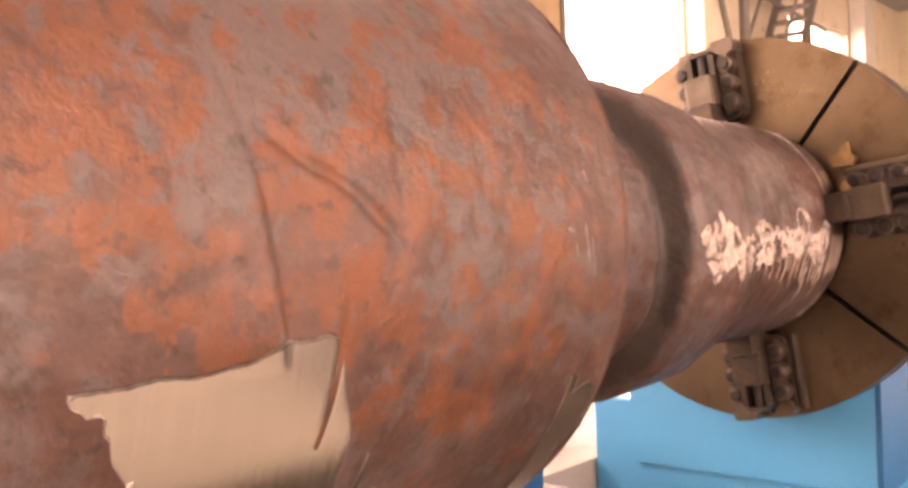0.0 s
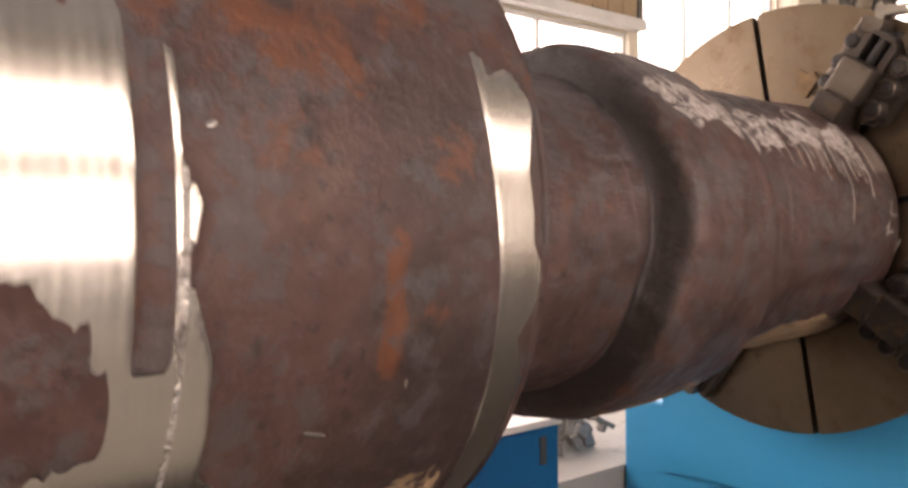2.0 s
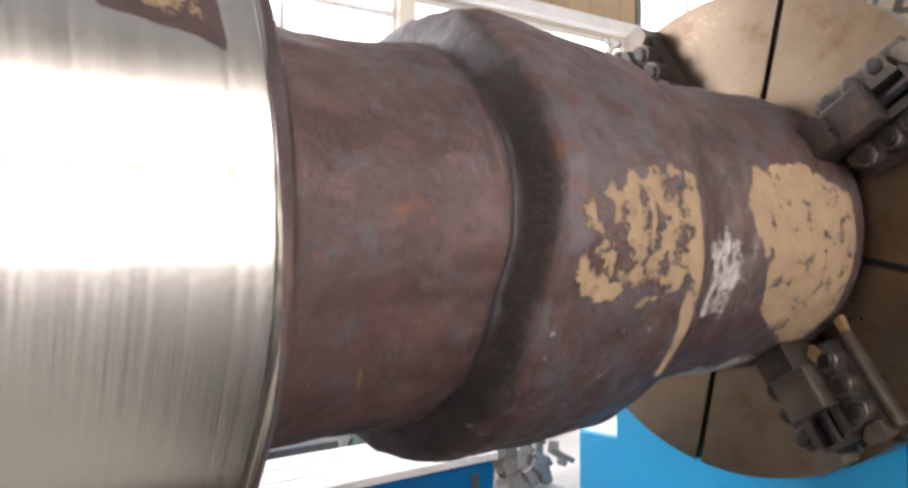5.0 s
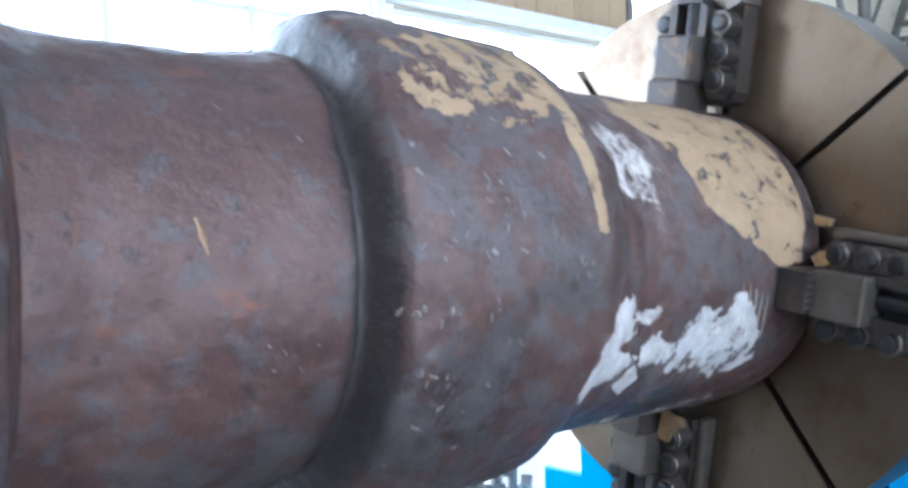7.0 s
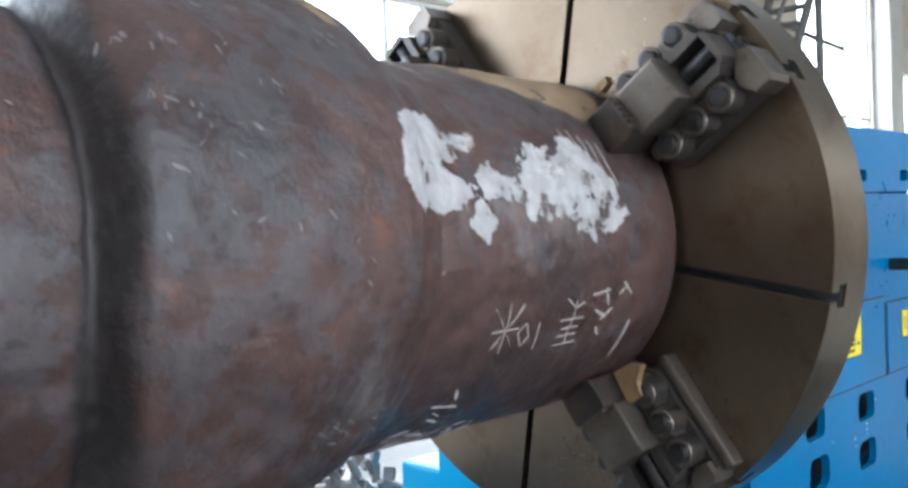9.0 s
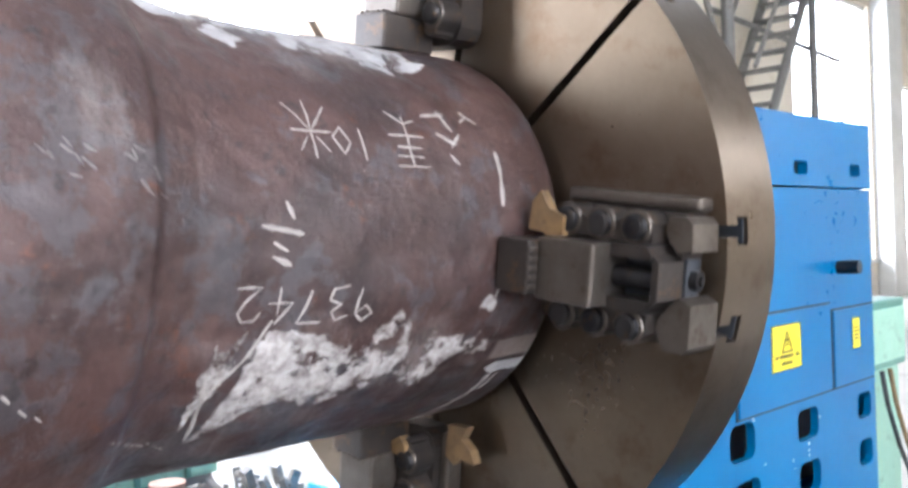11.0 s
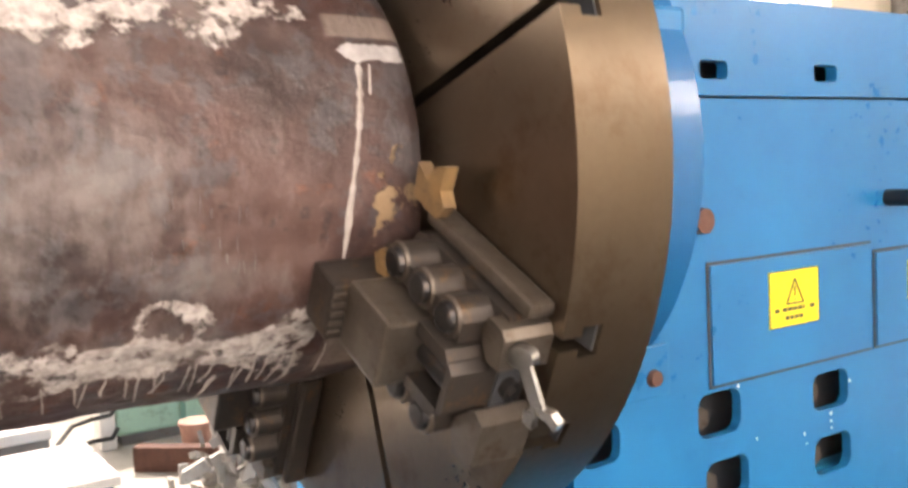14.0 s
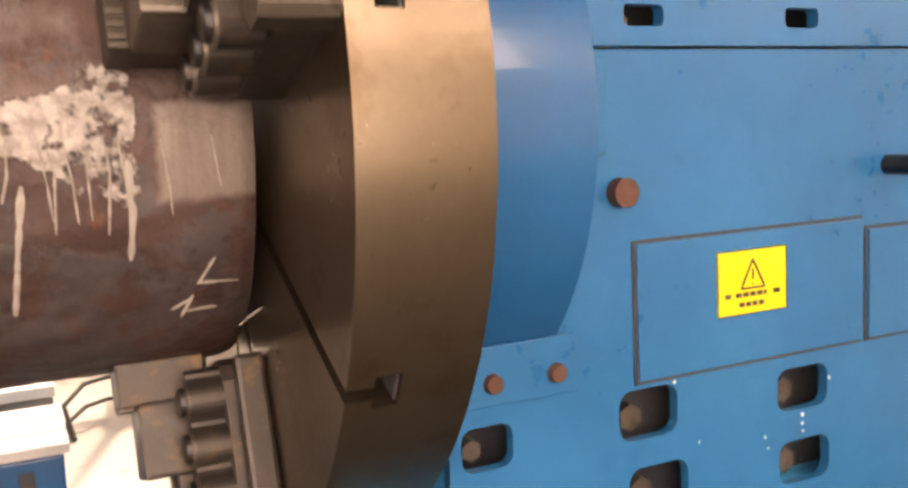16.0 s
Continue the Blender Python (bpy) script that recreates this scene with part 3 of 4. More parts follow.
def jaw(k):
    turn = Matrix.Rotation(-radians(JAWS + 90 * k), 4, "X")
    j = new("jaw")
    j.parent = chuck
    j.matrix_local = turn @ Matrix.Diagonal((0.88, 1, 1, 1))
    # in the jaw's space: x towards the work is negative, -y runs outwards along the radius
    rounded = [(-0.935, -0.158), (-0.935, 0.158), (-0.62, 0.158), (-0.586, 0.144), (-0.57, 0.11), (-0.57, -0.11), (-0.586, -0.144), (-0.62, -0.158)]
    part("jaw_base", prism(rounded, -0.10, -0.002, "x"), JAW, j, "dark oiled jaw base")
    strip = block(-0.075, -0.002, -0.955, -0.57, 0.161, 0.195, 0.012)
    worn = JAW if k == 3 else JAW_LIGHT
    part("flange", strip, worn, j, "worn brown flange of the jaw")
    seats = [-0.85 + 0.1 * i for i in range(3)]
    for s in (-1, 1):
        outline = [(-0.60, s * 0.083), (-0.895, s * 0.083)]
        for i in range(33):
            y = -0.895 + i * 0.0094
            lobe = max(math.sqrt(max(0.046 ** 2 - (y - c) ** 2, 0)) for c in seats)
            outline.append((y, s * (0.112 + max(lobe, 0.018))))
        outline += [(-0.585, s * 0.118), (-0.587, s * 0.10)]
        part("rail", prism(outline, -0.185, -0.10, "x"), JAW, j)
        for c in seats:
            part("bolt_seat", rod(rod(bmesh.new(), (-0.189, c, s * 0.118), (-0.184, c, s * 0.118), 0.041, 0.043, 24), (-0.191, c, s * 0.118), (-0.188, c, s * 0.118), 0.039, 0.041, 24), JAW_LIGHT, j, "worn bright ring round the bolt")
            b = bmesh.new()
            rod(b, (-0.204, c, s * 0.118), (-0.19, c, s * 0.118), 0.030, 0.033, 20)
            rod(b, (-0.207, c, s * 0.118), (-0.2035, c, s * 0.118), 0.022, 0.029, 20)
            part("jaw_bolt", b, BOLT, j, "black socket-head bolt")
    part("spine", block(-0.295, -0.098, -0.80, -0.635, -0.076, 0.076, 0.01), worn, j, "worn steel step of the jaw")
    part("nose", block(-0.335, -0.12, -0.64, -0.545 + 0.005, -0.066, 0.066, 0.007), JAW, j, "dark gripping nose")
    for i in range(5):
        part("serration", block(-0.333, -0.30, -0.647, -0.639, -0.052 + 0.023 * i, -0.042 + 0.023 * i, 0.002), JAW_LIGHT, j)
    for s in (-1, 1):
        cheek = [(-0.802, s * 0.048), (-0.915, s * 0.048), (-0.915, s * 0.060), (-0.90, s * 0.079), (-0.802, s * 0.079)]
        part("pocket_cheek", prism(cheek, -0.218, -0.098, "x"), JAW, j)
    # pocket floor painted dark for the shade in it
    part("pocket_floor", block(-0.135, -0.098, -0.917, -0.802, -0.047, 0.047), CAVITY, j, "floor of the jaw pocket, shade in its colour")
    part("jaw_body", prism([(-0.918, -0.060), (-0.937, -0.045), (-0.937, 0.045), (-0.918, 0.060)], -0.218, -0.02, "x"), JAW, j, "brown oiled end of the jaw")
    screw = rod(bmesh.new(), (-0.178, -0.915, 0.0), (-0.178, -0.802, 0.0), 0.026, sides=20)
    part("jaw_screw", screw, BOLT, j)
    # thin dark sheet standing for a shaded recess
    part("screw_seat", block(-0.096, -0.03, -0.945, -0.938, -0.05, 0.05), CAVITY, j, "dark sheet for the shaded seat of the jaw screw")
    screw = rod(rod(bmesh.new(), (-0.062, -0.965, 0.0), (-0.062, -0.94, 0.0), 0.024, sides=20), (-0.062, -0.972, 0.0), (-0.062, -0.963, 0.0), 0.012, sides=4)
    part("screw_head", screw, BOLT, j)
    part("end_block", prism([(-0.99, -0.15), (-0.988, -0.05), (-0.955, -0.036), (-0.937, -0.052), (-0.905, -0.09), (-0.90, -0.12), (-0.925, -0.165), (-0.975, -0.165)], -0.145, -0.002, "x"), JAW_LIGHT, j, "pale worn end block")
    part("jaw_toe", prism([(-0.975, 0.07), (-0.97, 0.135), (-0.955, 0.15), (-0.91, 0.15), (-0.90, 0.115), (-0.912, 0.09), (-0.937, 0.066)], -0.135, -0.002, "x"), JAW_LIGHT, j, "pale worn toe of the jaw")
    if k == 0:
        lever = bmesh.new()
        box(lever, -0.108, -0.096, -0.013, 0.013, 0.012, 0.125, 0.004)
        rod(lever, (-0.113, 0, 0.135), (-0.091, 0, 0.135), 0.026, sides=18)
        for s in (-1, 1):
            lever_jaw = [(s * 0.004, 0.02), (s * 0.028, 0.008), (s * 0.034, -0.016), (s * 0.022, -0.034), (s * 0.015, -0.012), (s * 0.004, -0.002)]
            fork = prism(lever_jaw, -0.112, -0.092, "x")
            me = bpy.data.meshes.new("fork")
            fork.to_mesh(me)
            fork.free()
            lever.from_mesh(me)
            bpy.data.meshes.remove(me)
        lever.transform(Matrix.Translation((0.02, -1.05, 0.05)) @ Matrix.Rotation(radians(-36), 4, "X") @ Matrix.Rotation(radians(-14), 4, "Y") @ Matrix.Diagonal((1.0, 1.5, 0.85, 1.0)))
        part("lever", lever, CHROME, j, "bright open-ended spanner left on the jaw")
    random.seed(40 + k)
    if k == 3:
        return
    flake = prism([(-0.615 + 0.04 * math.cos(q * 1.05) * random.uniform(0.6, 1.2), 0.10 + 0.035 * math.sin(q * 1.05) * random.uniform(0.6, 1.2)) for q in range(6)], -0.205, -0.166, "x")
    part("packing", flake, SHIM, j)
    shims = {0: [(-0.53, 0.20), (-0.63, 0.197), (-0.655, 0.235), (-0.625, 0.26), (-0.63, 0.315), (-0.59, 0.295), (-0.57, 0.26), (-0.53, 0.275)],
             1: [(-0.66, 0.07), (-0.655, 0.125), (-0.615, 0.14), (-0.585, 0.18), (-0.552, 0.15), (-0.545, 0.08)],
             2: [(-0.53, 0.197), (-0.58, 0.197), (-0.58, 0.22), (-0.53, 0.23)]}
    lo, hi = {0: (-0.095, -0.06), 1: (-0.22, -0.186), 2: (-0.125, -0.085)}[k]
    part("shim", prism([(a + random.uniform(-0.006, 0.006), b + random.uniform(0, 0.006)) for a, b in shims[k]], lo, hi, "x"), SHIM, j, "ochre packing shim beside the nose")


for k in range(4):
    jaw(k)

# ---- the forged shaft ----


def lattice(seed):
    rng = np.random.RandomState(seed)
    table = rng.rand(32, 32, 32)

    def value(x, y, z):
        i = [np.floor(a).astype(int) for a in (x, y, z)]
        f = [a - b for a, b in zip((x, y, z), i)]
        f = [a * a * (3 - 2 * a) for a in f]
        out = 0
        for dx in (0, 1):
            for dy in (0, 1):
                for dz in (0, 1):
                    w = (f[0] if dx else 1 - f[0]) * (f[1] if dy else 1 - f[1]) * (f[2] if dz else 1 - f[2])
                    out = out + w * table[(i[0] + dx) % 32, (i[1] + dy) % 32, (i[2] + dz) % 32]
        return out * 2 - 1
    return value


def rough_noise(f, x, y, z, octaves=4):
    return sum(f(x * 2 ** o, y * 2 ** o, z * 2 ** o) / 2 ** o for o in range(octaves)) / 1.7


PROFILE = [(-5.3, 0.872), (-2.685, 0.872), (-2.655, 0.866), (-2.632, 0.84), (-2.61, 0.70), (-2.56, 0.555), (-2.45, 0.527), (-2.1, 0.522), (-1.90, 0.528), (-1.862, 0.525), (-1.842, 0.535),
           (-1.808, 0.612), (-1.79, 0.632), (-1.74, 0.645), (-1.5, 0.642), (-1.28, 0.622), (-1.225, 0.607), (-1.20, 0.585), (-1.12, 0.556), (-1.0, 0.544), (-0.09, 0.538), (-0.065, 0.53)]
OFF = [(-5.3, 0.0, -165), (-2.66, 0.0, -165), (-2.56, 0.045, -165), (-2.05, 0.045, -160), (-1.85, 0.04, -140), (-1.25, 0.04, -130), (-0.95, 0.012, -120), (0.0, 0.01, -110)]
# smears: place along the shaft, degrees round it, half length, half degrees, raggedness
CREAM = [(-1.6, -112, 0.2, 10, 0.8), (-0.16, 27, 0.065, 10, 0.5), (-0.24, -136, 0.1, 30, 0.5)]
LIME = [(-0.96, -131, 0.14, 17, 0.7), (-0.80, 76, 0.2, 9, 0.7), (-0.60, 72, 0.16, 9, 0.8), (-0.43, 74, 0.16, 7, 0.8), (-0.55, 176, 0.2, 8, 0.9), (-0.64, -10, 0.38, 9, 0.5), (-1.0, -12, 0.3, 8, 0.6), (-0.95, -178, 0.08, 4, 0.9)]
# the smear at -0.78 paints a pale haze; the rest are thin wash
WASH_HAZE = [(-0.62, -6, 0.36, 17, 0.5), (-0.78, 32, 0.36, 26, 0.8), (-1.25, -6, 0.5, 16, 0.6), (-0.88, 66, 0.26, 22, 0.6), (-0.55, 74, 0.25, 14, 0.7), (-0.7, 166, 0.4, 16, 0.7), (-0.9, -132, 0.2, 24, 0.6), (-1.25, 40, 0.03, 20, 0.6), (-1.07, 38, 0.05, 9, 0.9), (-1.35, 128, 0.07, 12, 0.8), (-0.55, 12, 0.25, 8, 1.0)]
OTHER = [("ground", -0.15, 70.8, 0.09, 3.4, 0.05), ("ground", -0.15, -15, 0.095, 9.5, 0.05), ("raw", -4.13, -24, 0.13, 13, 0.8),
         ("raw", -3.72, -63, 0.11, 10, 0.8), ("rust", -3.06, -57, 0.034, 10, 0.3)]
SMEARS = [("cream", *q) for q in CREAM] + [("lime", *q) for q in LIME] + [("wash_haze", *q) for q in WASH_HAZE] + OTHER
# angular dabs of paint and plaster: kind, strength, raggedness, outline in metres along and degrees round
DABS = []


def dab(kind, strength, rag, *outline):
    DABS.append((kind, strength, rag, outline))


dab("white", 0.20, 0.6, (-1.05, 190), (-0.93, 184), (-1.0, 175), (-1.12, 174), (-1.26, 170), (-1.275, 175), (-1.24, 182))
dab("white", 0.20, 0.6, (-1.27, 172), (-1.08, 175), (-0.95, 171), (-0.96, 166), (-1.06, 162.5), (-1.19, 162.5), (-1.285, 168))
dab("white", 0.20, 0.6, (-0.95, 174), (-0.88, 177), (-0.82, 172), (-0.83, 165), (-0.92, 165))
dab("white", 0.22, 0.5, (-0.96, 167), (-0.87, 162), (-0.94, 155), (-1.01, 159.5))
dab("white", 0.14, 1.0, (-0.84, 175), (-0.70, 185), (-0.61, 183), (-0.63, 171), (-0.59, 161), (-0.755, 160), (-0.836, 168))
dab("white", 0.15, 0.9, (-0.625, 180), (-0.50, 187), (-0.44, 183), (-0.355, 174), (-0.33, 161.5), (-0.485, 153), (-0.61, 161))
dab("cream", 0.28, 1.0, (-1.746, -112), (-1.60, -106), (-1.42, -100), (-1.29, -104), (-1.27, -124), (-1.35, -131), (-1.56, -134), (-1.72, -133), (-1.80, -126))
dab("cream", 0.42, 0.5, (-1.34, -101), (-1.275, -104), (-1.245, -122), (-1.25, -140), (-1.235, -157), (-1.29, -155), (-1.335, -134), (-1.335, -120))
dab("cream", 0.42, 0.9, (-0.76, -94), (-0.45, -90), (-0.15, -101), (-0.13, -125), (-0.14, -148), (-0.18, -164), (-0.30, -166), (-0.52, -155), (-0.68, -146), (-0.72, -130), (-0.84, -107))
dab("cream", 0.30, 0.8, (-2.96, -84), (-2.79, -82), (-2.76, -97), (-2.94, -94.5))
dab("cream", 0.20, 0.9, (-0.21, 24), (-0.175, 38), (-0.11, 42), (-0.07, 34), (-0.07, 23))
dab("white", 0.4, 0.1, (-0.237, 63.7), (-0.20, 65.6), (-0.07, 65.8), (-0.07, 61), (-0.20, 60.8))
dab("lime", 0.24, 1.0, (-1.12, -119), (-0.86, -118), (-0.84, -124), (-0.88, -145), (-1.10, -144), (-1.05, -132))
dab("lime", 0.36, 0.8, (-0.975, 86), (-0.86, 85), (-0.76, 79), (-0.75, 69), (-0.80, 61), (-0.91, 64), (-0.95, 61.5), (-1.085, 52), (-1.04, 66), (-1.013, 76))
dab("lime", 0.30, 0.4, (-1.09, 85.5), (-1.01, 86), (-1.05, 74.5), (-1.08, 67), (-1.115, 56), (-1.125, 72))
dab("lime", 0.22, 1.0, (-0.71, 83), (-0.63, 89), (-0.575, 84), (-0.59, 77), (-0.68, 77))
dab("lime", 0.25, 1.1, (-0.79, 77), (-0.71, 77), (-0.63, 71), (-0.69, 63), (-0.76, 58), (-0.82, 61))
dab("lime", 0.25, 1.1, (-0.59, 67), (-0.46, 79.5), (-0.28, 77), (-0.25, 70.5), (-0.40, 69.5), (-0.465, 62), (-0.56, 62.5))
dab("lime", 0.34, 0.8, (-0.383, 85.5), (-0.316, 91.6), (-0.282, 87), (-0.30, 83))
dab("lime", 0.30, 1.0, (-0.80, -1), (-0.68, -0.5), (-0.58, -3), (-0.41, -0.6), (-0.33, 4), (-0.28, 1), (-0.265, -22), (-0.30, -28), (-0.39, -22), (-0.48, -17), (-0.57, -13), (-0.80, -16))
dab("lime", 0.26, 0.9, (-0.692, 0), (-0.676, 9), (-0.61, 10), (-0.538, 6), (-0.50, -1), (-0.56, -1.5), (-0.61, 5.7), (-0.65, 6), (-0.667, -1))
dab("lime", 0.32, 0.8, (-1.755, -0.5), (-1.57, 6.4), (-1.40, 1), (-1.33, -7), (-1.31, -21), (-1.47, -14), (-1.60, -20), (-1.69, -13))
dab("lime", 0.26, 1.0, (-1.33, -4), (-1.05, 3), (-0.78, 2), (-0.76, -16), (-0.98, -18), (-1.32, -16))


def build_shaft():
    xs = np.concatenate([np.linspace(-5.3, -4.3, 40, endpoint=False), np.linspace(-4.3, -2.70, 160, endpoint=False), np.linspace(-2.70, -2.50, 40, endpoint=False), np.linspace(-2.50, -0.065, 360)])
    n = 600
    ph = np.linspace(-math.pi, math.pi, n, endpoint=False)
    X, P = np.meshgrid(xs, ph, indexing="ij")
    near = lambda c, w: np.exp(-((X - c) / w) ** 2)
    slip = 0.055 * np.cos(P - radians(175)) * near(-1.82, 0.22) - 0.045 * np.cos(P + radians(125)) * near(-1.21, 0.2) + 0.012 * np.cos(5 * P) * near(-1.82, 0.2)
    base = np.interp(X + slip, *zip(*PROFILE))
    amp, way = np.interp(X, [o[0] for o in OFF], [o[1] for o in OFF]), np.radians(np.interp(X, [o[0] for o in OFF], [o[2] for o in OFF]))
    cy, cz = -np.cos(P), np.sin(P)
    f1, f2, f3 = lattice(3), lattice(8), lattice(21)
    lump = rough_noise(f1, X * 1.6 + 40, cy * 1.5 + 40, cz * 1.5 + 40, 4)
    dent = rough_noise(f2, X * 6 + 70, cy * 5 + 70, cz * 5 + 70, 3)
    wave = rough_noise(f3, X * 3 + 20, cy * 2.5 + 50, cz * 2.5 + 50, 4)
    ragged = rough_noise(f2, X * 9 + 11, cy * 6 + 31, cz * 6 + 61, 4)
    drip = rough_noise(f3, X * 34 + 9, cy * 2.2 + 5, cz * 2.2 + 7, 3)
    deg = np.degrees(P)
    fields = {k: np.full(X.shape, -1.0) for k in ("cream", "lime", "white", "bare", "rust", "ground", "wash_haze", "raw")}
    for kind, x0, d0, hx, hd, rag in SMEARS:
        dd = (deg - d0 + 180) % 360 - 180
        d = np.sqrt(((X - x0) / hx) ** 2 + (dd / hd) ** 2)
        if kind == "ground":
            d = np.maximum(np.abs(X - x0) / hx, np.abs(dd) / hd)
        gain = 0.85 if rag < 0.3 and kind in ("cream", "lime") else {"cream": 0.46, "lime": 0.42, "rust": 1.9}.get(kind, 0.62)
        fields[kind] = np.maximum(fields[kind], np.clip(gain * (1 - d) + rag * (0.32 * ragged + 0.32 * drip), -1, 0.46 if kind in ("cream", "lime") else 1))
    for kind, strength, rag, outline in DABS:
        px, pd = np.array([q[0] for q in outline]), np.array([q[1] for q in outline], float)
        dd = pd.mean() + (deg - pd.mean() + 180) % 360 - 180
        near_by = (X > px.min() - 0.08) & (X < px.max() + 0.08) & (dd > pd.min() - 8) & (dd < pd.max() + 8)
        x, y = X[near_by], dd[near_by] * 0.0096
        far, inside = np.full(x.shape, 9.0), np.zeros(x.shape, bool)
        for (ax, ay), (bx, by) in zip(zip(px, pd * 0.0096), zip(np.roll(px, -1), np.roll(pd, -1) * 0.0096)):
            t = np.clip(((x - ax) * (bx - ax) + (y - ay) * (by - ay)) / ((bx - ax) ** 2 + (by - ay) ** 2), 0, 1)
            far = np.minimum(far, np.hypot(x - ax - t * (bx - ax), y - ay - t * (by - ay)))
            inside ^= ((ay > y) != (by > y)) & (x < ax + (y - ay) * (bx - ax) / (by - ay + 1e-9))
        signed = np.where(inside, far, -far) + rag * (0.016 * ragged + 0.014 * drip)[near_by]
        fields[kind][near_by] = np.maximum(fields[kind][near_by], np.clip(strength * signed / 0.014, -1, strength))
    # the turned body: scale is left where the forging lay too deep for the tool
    d = (deg + 180) % 360 - 180
    upper = (d + 14 + 7 * wave) / 10
    edge_at = np.interp(d, [-90, -70, -61, -52, -45, -39, -29, -26.5, -14, -10], [-3.40, -3.411, -3.424, -3.47, -3.45, -3.48, -3.476, -3.55, -3.615, -3.63])
    lower = np.minimum.reduce([(X + 0.008 * wave - edge_at) / 0.015, (np.interp(d, [-100, -84, -65, -54, -40, -24], [-2.745, -2.765, -2.79, -2.803, -2.825, -2.832]) + 0.006 * wave - X) / 0.012, (d + np.interp(X, [-3.45, -3.40, -3.30, -3.27, -3.06, -2.96, -2.94, -2.76], [72, 76, 80, 87, 90, 91, 95, 98]) + 3 * wave) / 3, (150 - d) / 10])
    raw = fields.pop("raw")
    island = np.minimum((0.008 - np.abs(X + 3.625 - 0.0012 * (d + 18) + 0.004 * wave)) / 0.006, (d + 26) / 3)
    island = np.maximum(island, np.minimum.reduce([(0.031 - np.abs(X + 3.522 + 0.006 * wave)) / 0.012, (d + 62) / 5, (-15 - d) / 5]))
    island = np.maximum(island, np.minimum((0.005 - np.abs(X + 3.475)) / 0.006, np.minimum((d + 78) / 4, (-40 - d) / 5)))
    upper = np.maximum(upper, np.minimum((d + 27 + 8 * wave) / 10, (X + 2.80) / 0.02))
    upper = np.minimum(upper, (140 + 8 * wave - d) / 10)
    scale = np.clip(np.maximum.reduce([upper, lower, island, 4 * raw]), -1, 1)
    rim = np.interp(d, [-180, -147, -130, -100, -85, -70, -63, -55, -50, -40, -31, -26, -23.5, -21], [-2.66, -2.658, -2.66, -2.68, -2.66, -2.684, -2.73, -2.672, -2.711, -2.717, -2.68, -2.72, -2.84, -2.88])
    body = np.clip((rim + 0.012 * wave - X) / 0.008, -1, 1)
    fields["bare"] = np.maximum(fields["bare"], np.minimum(body, -scale))
    forged = np.where(X < -2.68, np.clip(scale, 0, 1), 1.0)
    edge = np.clip((X + 2.66) / 0.1, 0, 1) * np.clip((-0.12 - X) / 0.1, 0, 1)
    R = base + amp * np.cos(P - way) + np.where(X > -2.66, edge * (0.014 * lump + 0.010 * dent), forged * (-0.007 + 0.006 * lump + 0.007 * dent))
    # folds and a groove in the rough skin of the body
    fade = np.clip((d + 15) / 4, 0, 1) * np.clip((24 - d) / 20, 0, 1)
    R += 0.012 * fade * np.clip((-3.757 - 0.0032 * (d + 7) + 0.01 * wave - X) / 0.008, 0, 1) * np.clip((X + 3.96) / 0.18, 0, 1)
    R -= 0.009 * np.exp(-((d - 10 + (X + 3.74) * 37 + 3 * wave) / 1.1) ** 2) * np.clip((X + 3.8) / 0.05, 0, 1) * np.clip((-3.45 - X) / 0.05, 0, 1)
    R += 0.011 * np.exp(-((X + 2.86 + 0.003 * d + 0.02 * wave) / 0.018) ** 2) * np.clip((d + 14) / 5, 0, 1) * np.clip((9 - d) / 6, 0, 1)
    R += np.where(np.abs(X + 1.45) < 0.45, 0.010 * lump, 0)
    R -= 0.016 * np.exp(-((X + slip + 1.856 + 0.010 * wave) / 0.010) ** 2) * np.clip(0.55 + 0.9 * lump, 0.1, 1)
    fields["rust"] = np.maximum(np.clip((-2.7 - X) * 0.9, -0.3, 0.5) * np.clip((d + 40) / 30, -0.2, 1) + np.where(X < -2.7, -0.25, -0.4) * np.clip((-30 - d) / 20, 0, 1), fields["rust"])
    fields["rust"] = np.where(raw > -0.4, -0.5, fields["rust"])
    # darker band along the step in front of the collar
    fields["dark_band"] = 0.40 * np.clip(1.7 - np.abs(X + slip + 1.845 + 0.008 * wave) / 0.034, 0, 1) + 0.04
    verts = np.stack([X, R * cy, R * cz], -1)
    # normals of the whole skin, so that its sections meet without a seam
    du = np.gradient(verts, axis=0)
    dv = np.roll(verts, -1, axis=1) - np.roll(verts, 1, axis=1)
    normals = np.cross(du, dv)
    normals /= np.linalg.norm(normals, axis=-1, keepdims=True) + 1e-12
    if np.mean(normals[..., 1] * cy) < 0:
        normals = -normals
    body_ob = thing("forged_shaft", "huge rusty forged steel shaft with machined bright bands and smeared paint", "shaft", at=(0, 0, Z))
    for name, label, lo, hi in (("turned_body", "rusty scaled body with bright turned bands", -9, -2.56), ("neck", "smooth brown forged neck", -2.56, -1.9),
                                ("collar", "lumpy forged collar with flaking cream paint", -1.9, -1.1), ("journal", "forged journal smeared with white lime", -1.1, 9)):
        keep = np.where((xs >= lo) & (xs <= hi))[0]
        i0, i1 = max(keep[0] - (1 if lo > -9 else 0), 0), keep[-1]
        m = i1 - i0 + 1
        i, k = np.meshgrid(np.arange(m - 1), np.arange(n), indexing="ij")
        a, b = i * n + k, i * n + (k + 1) % n
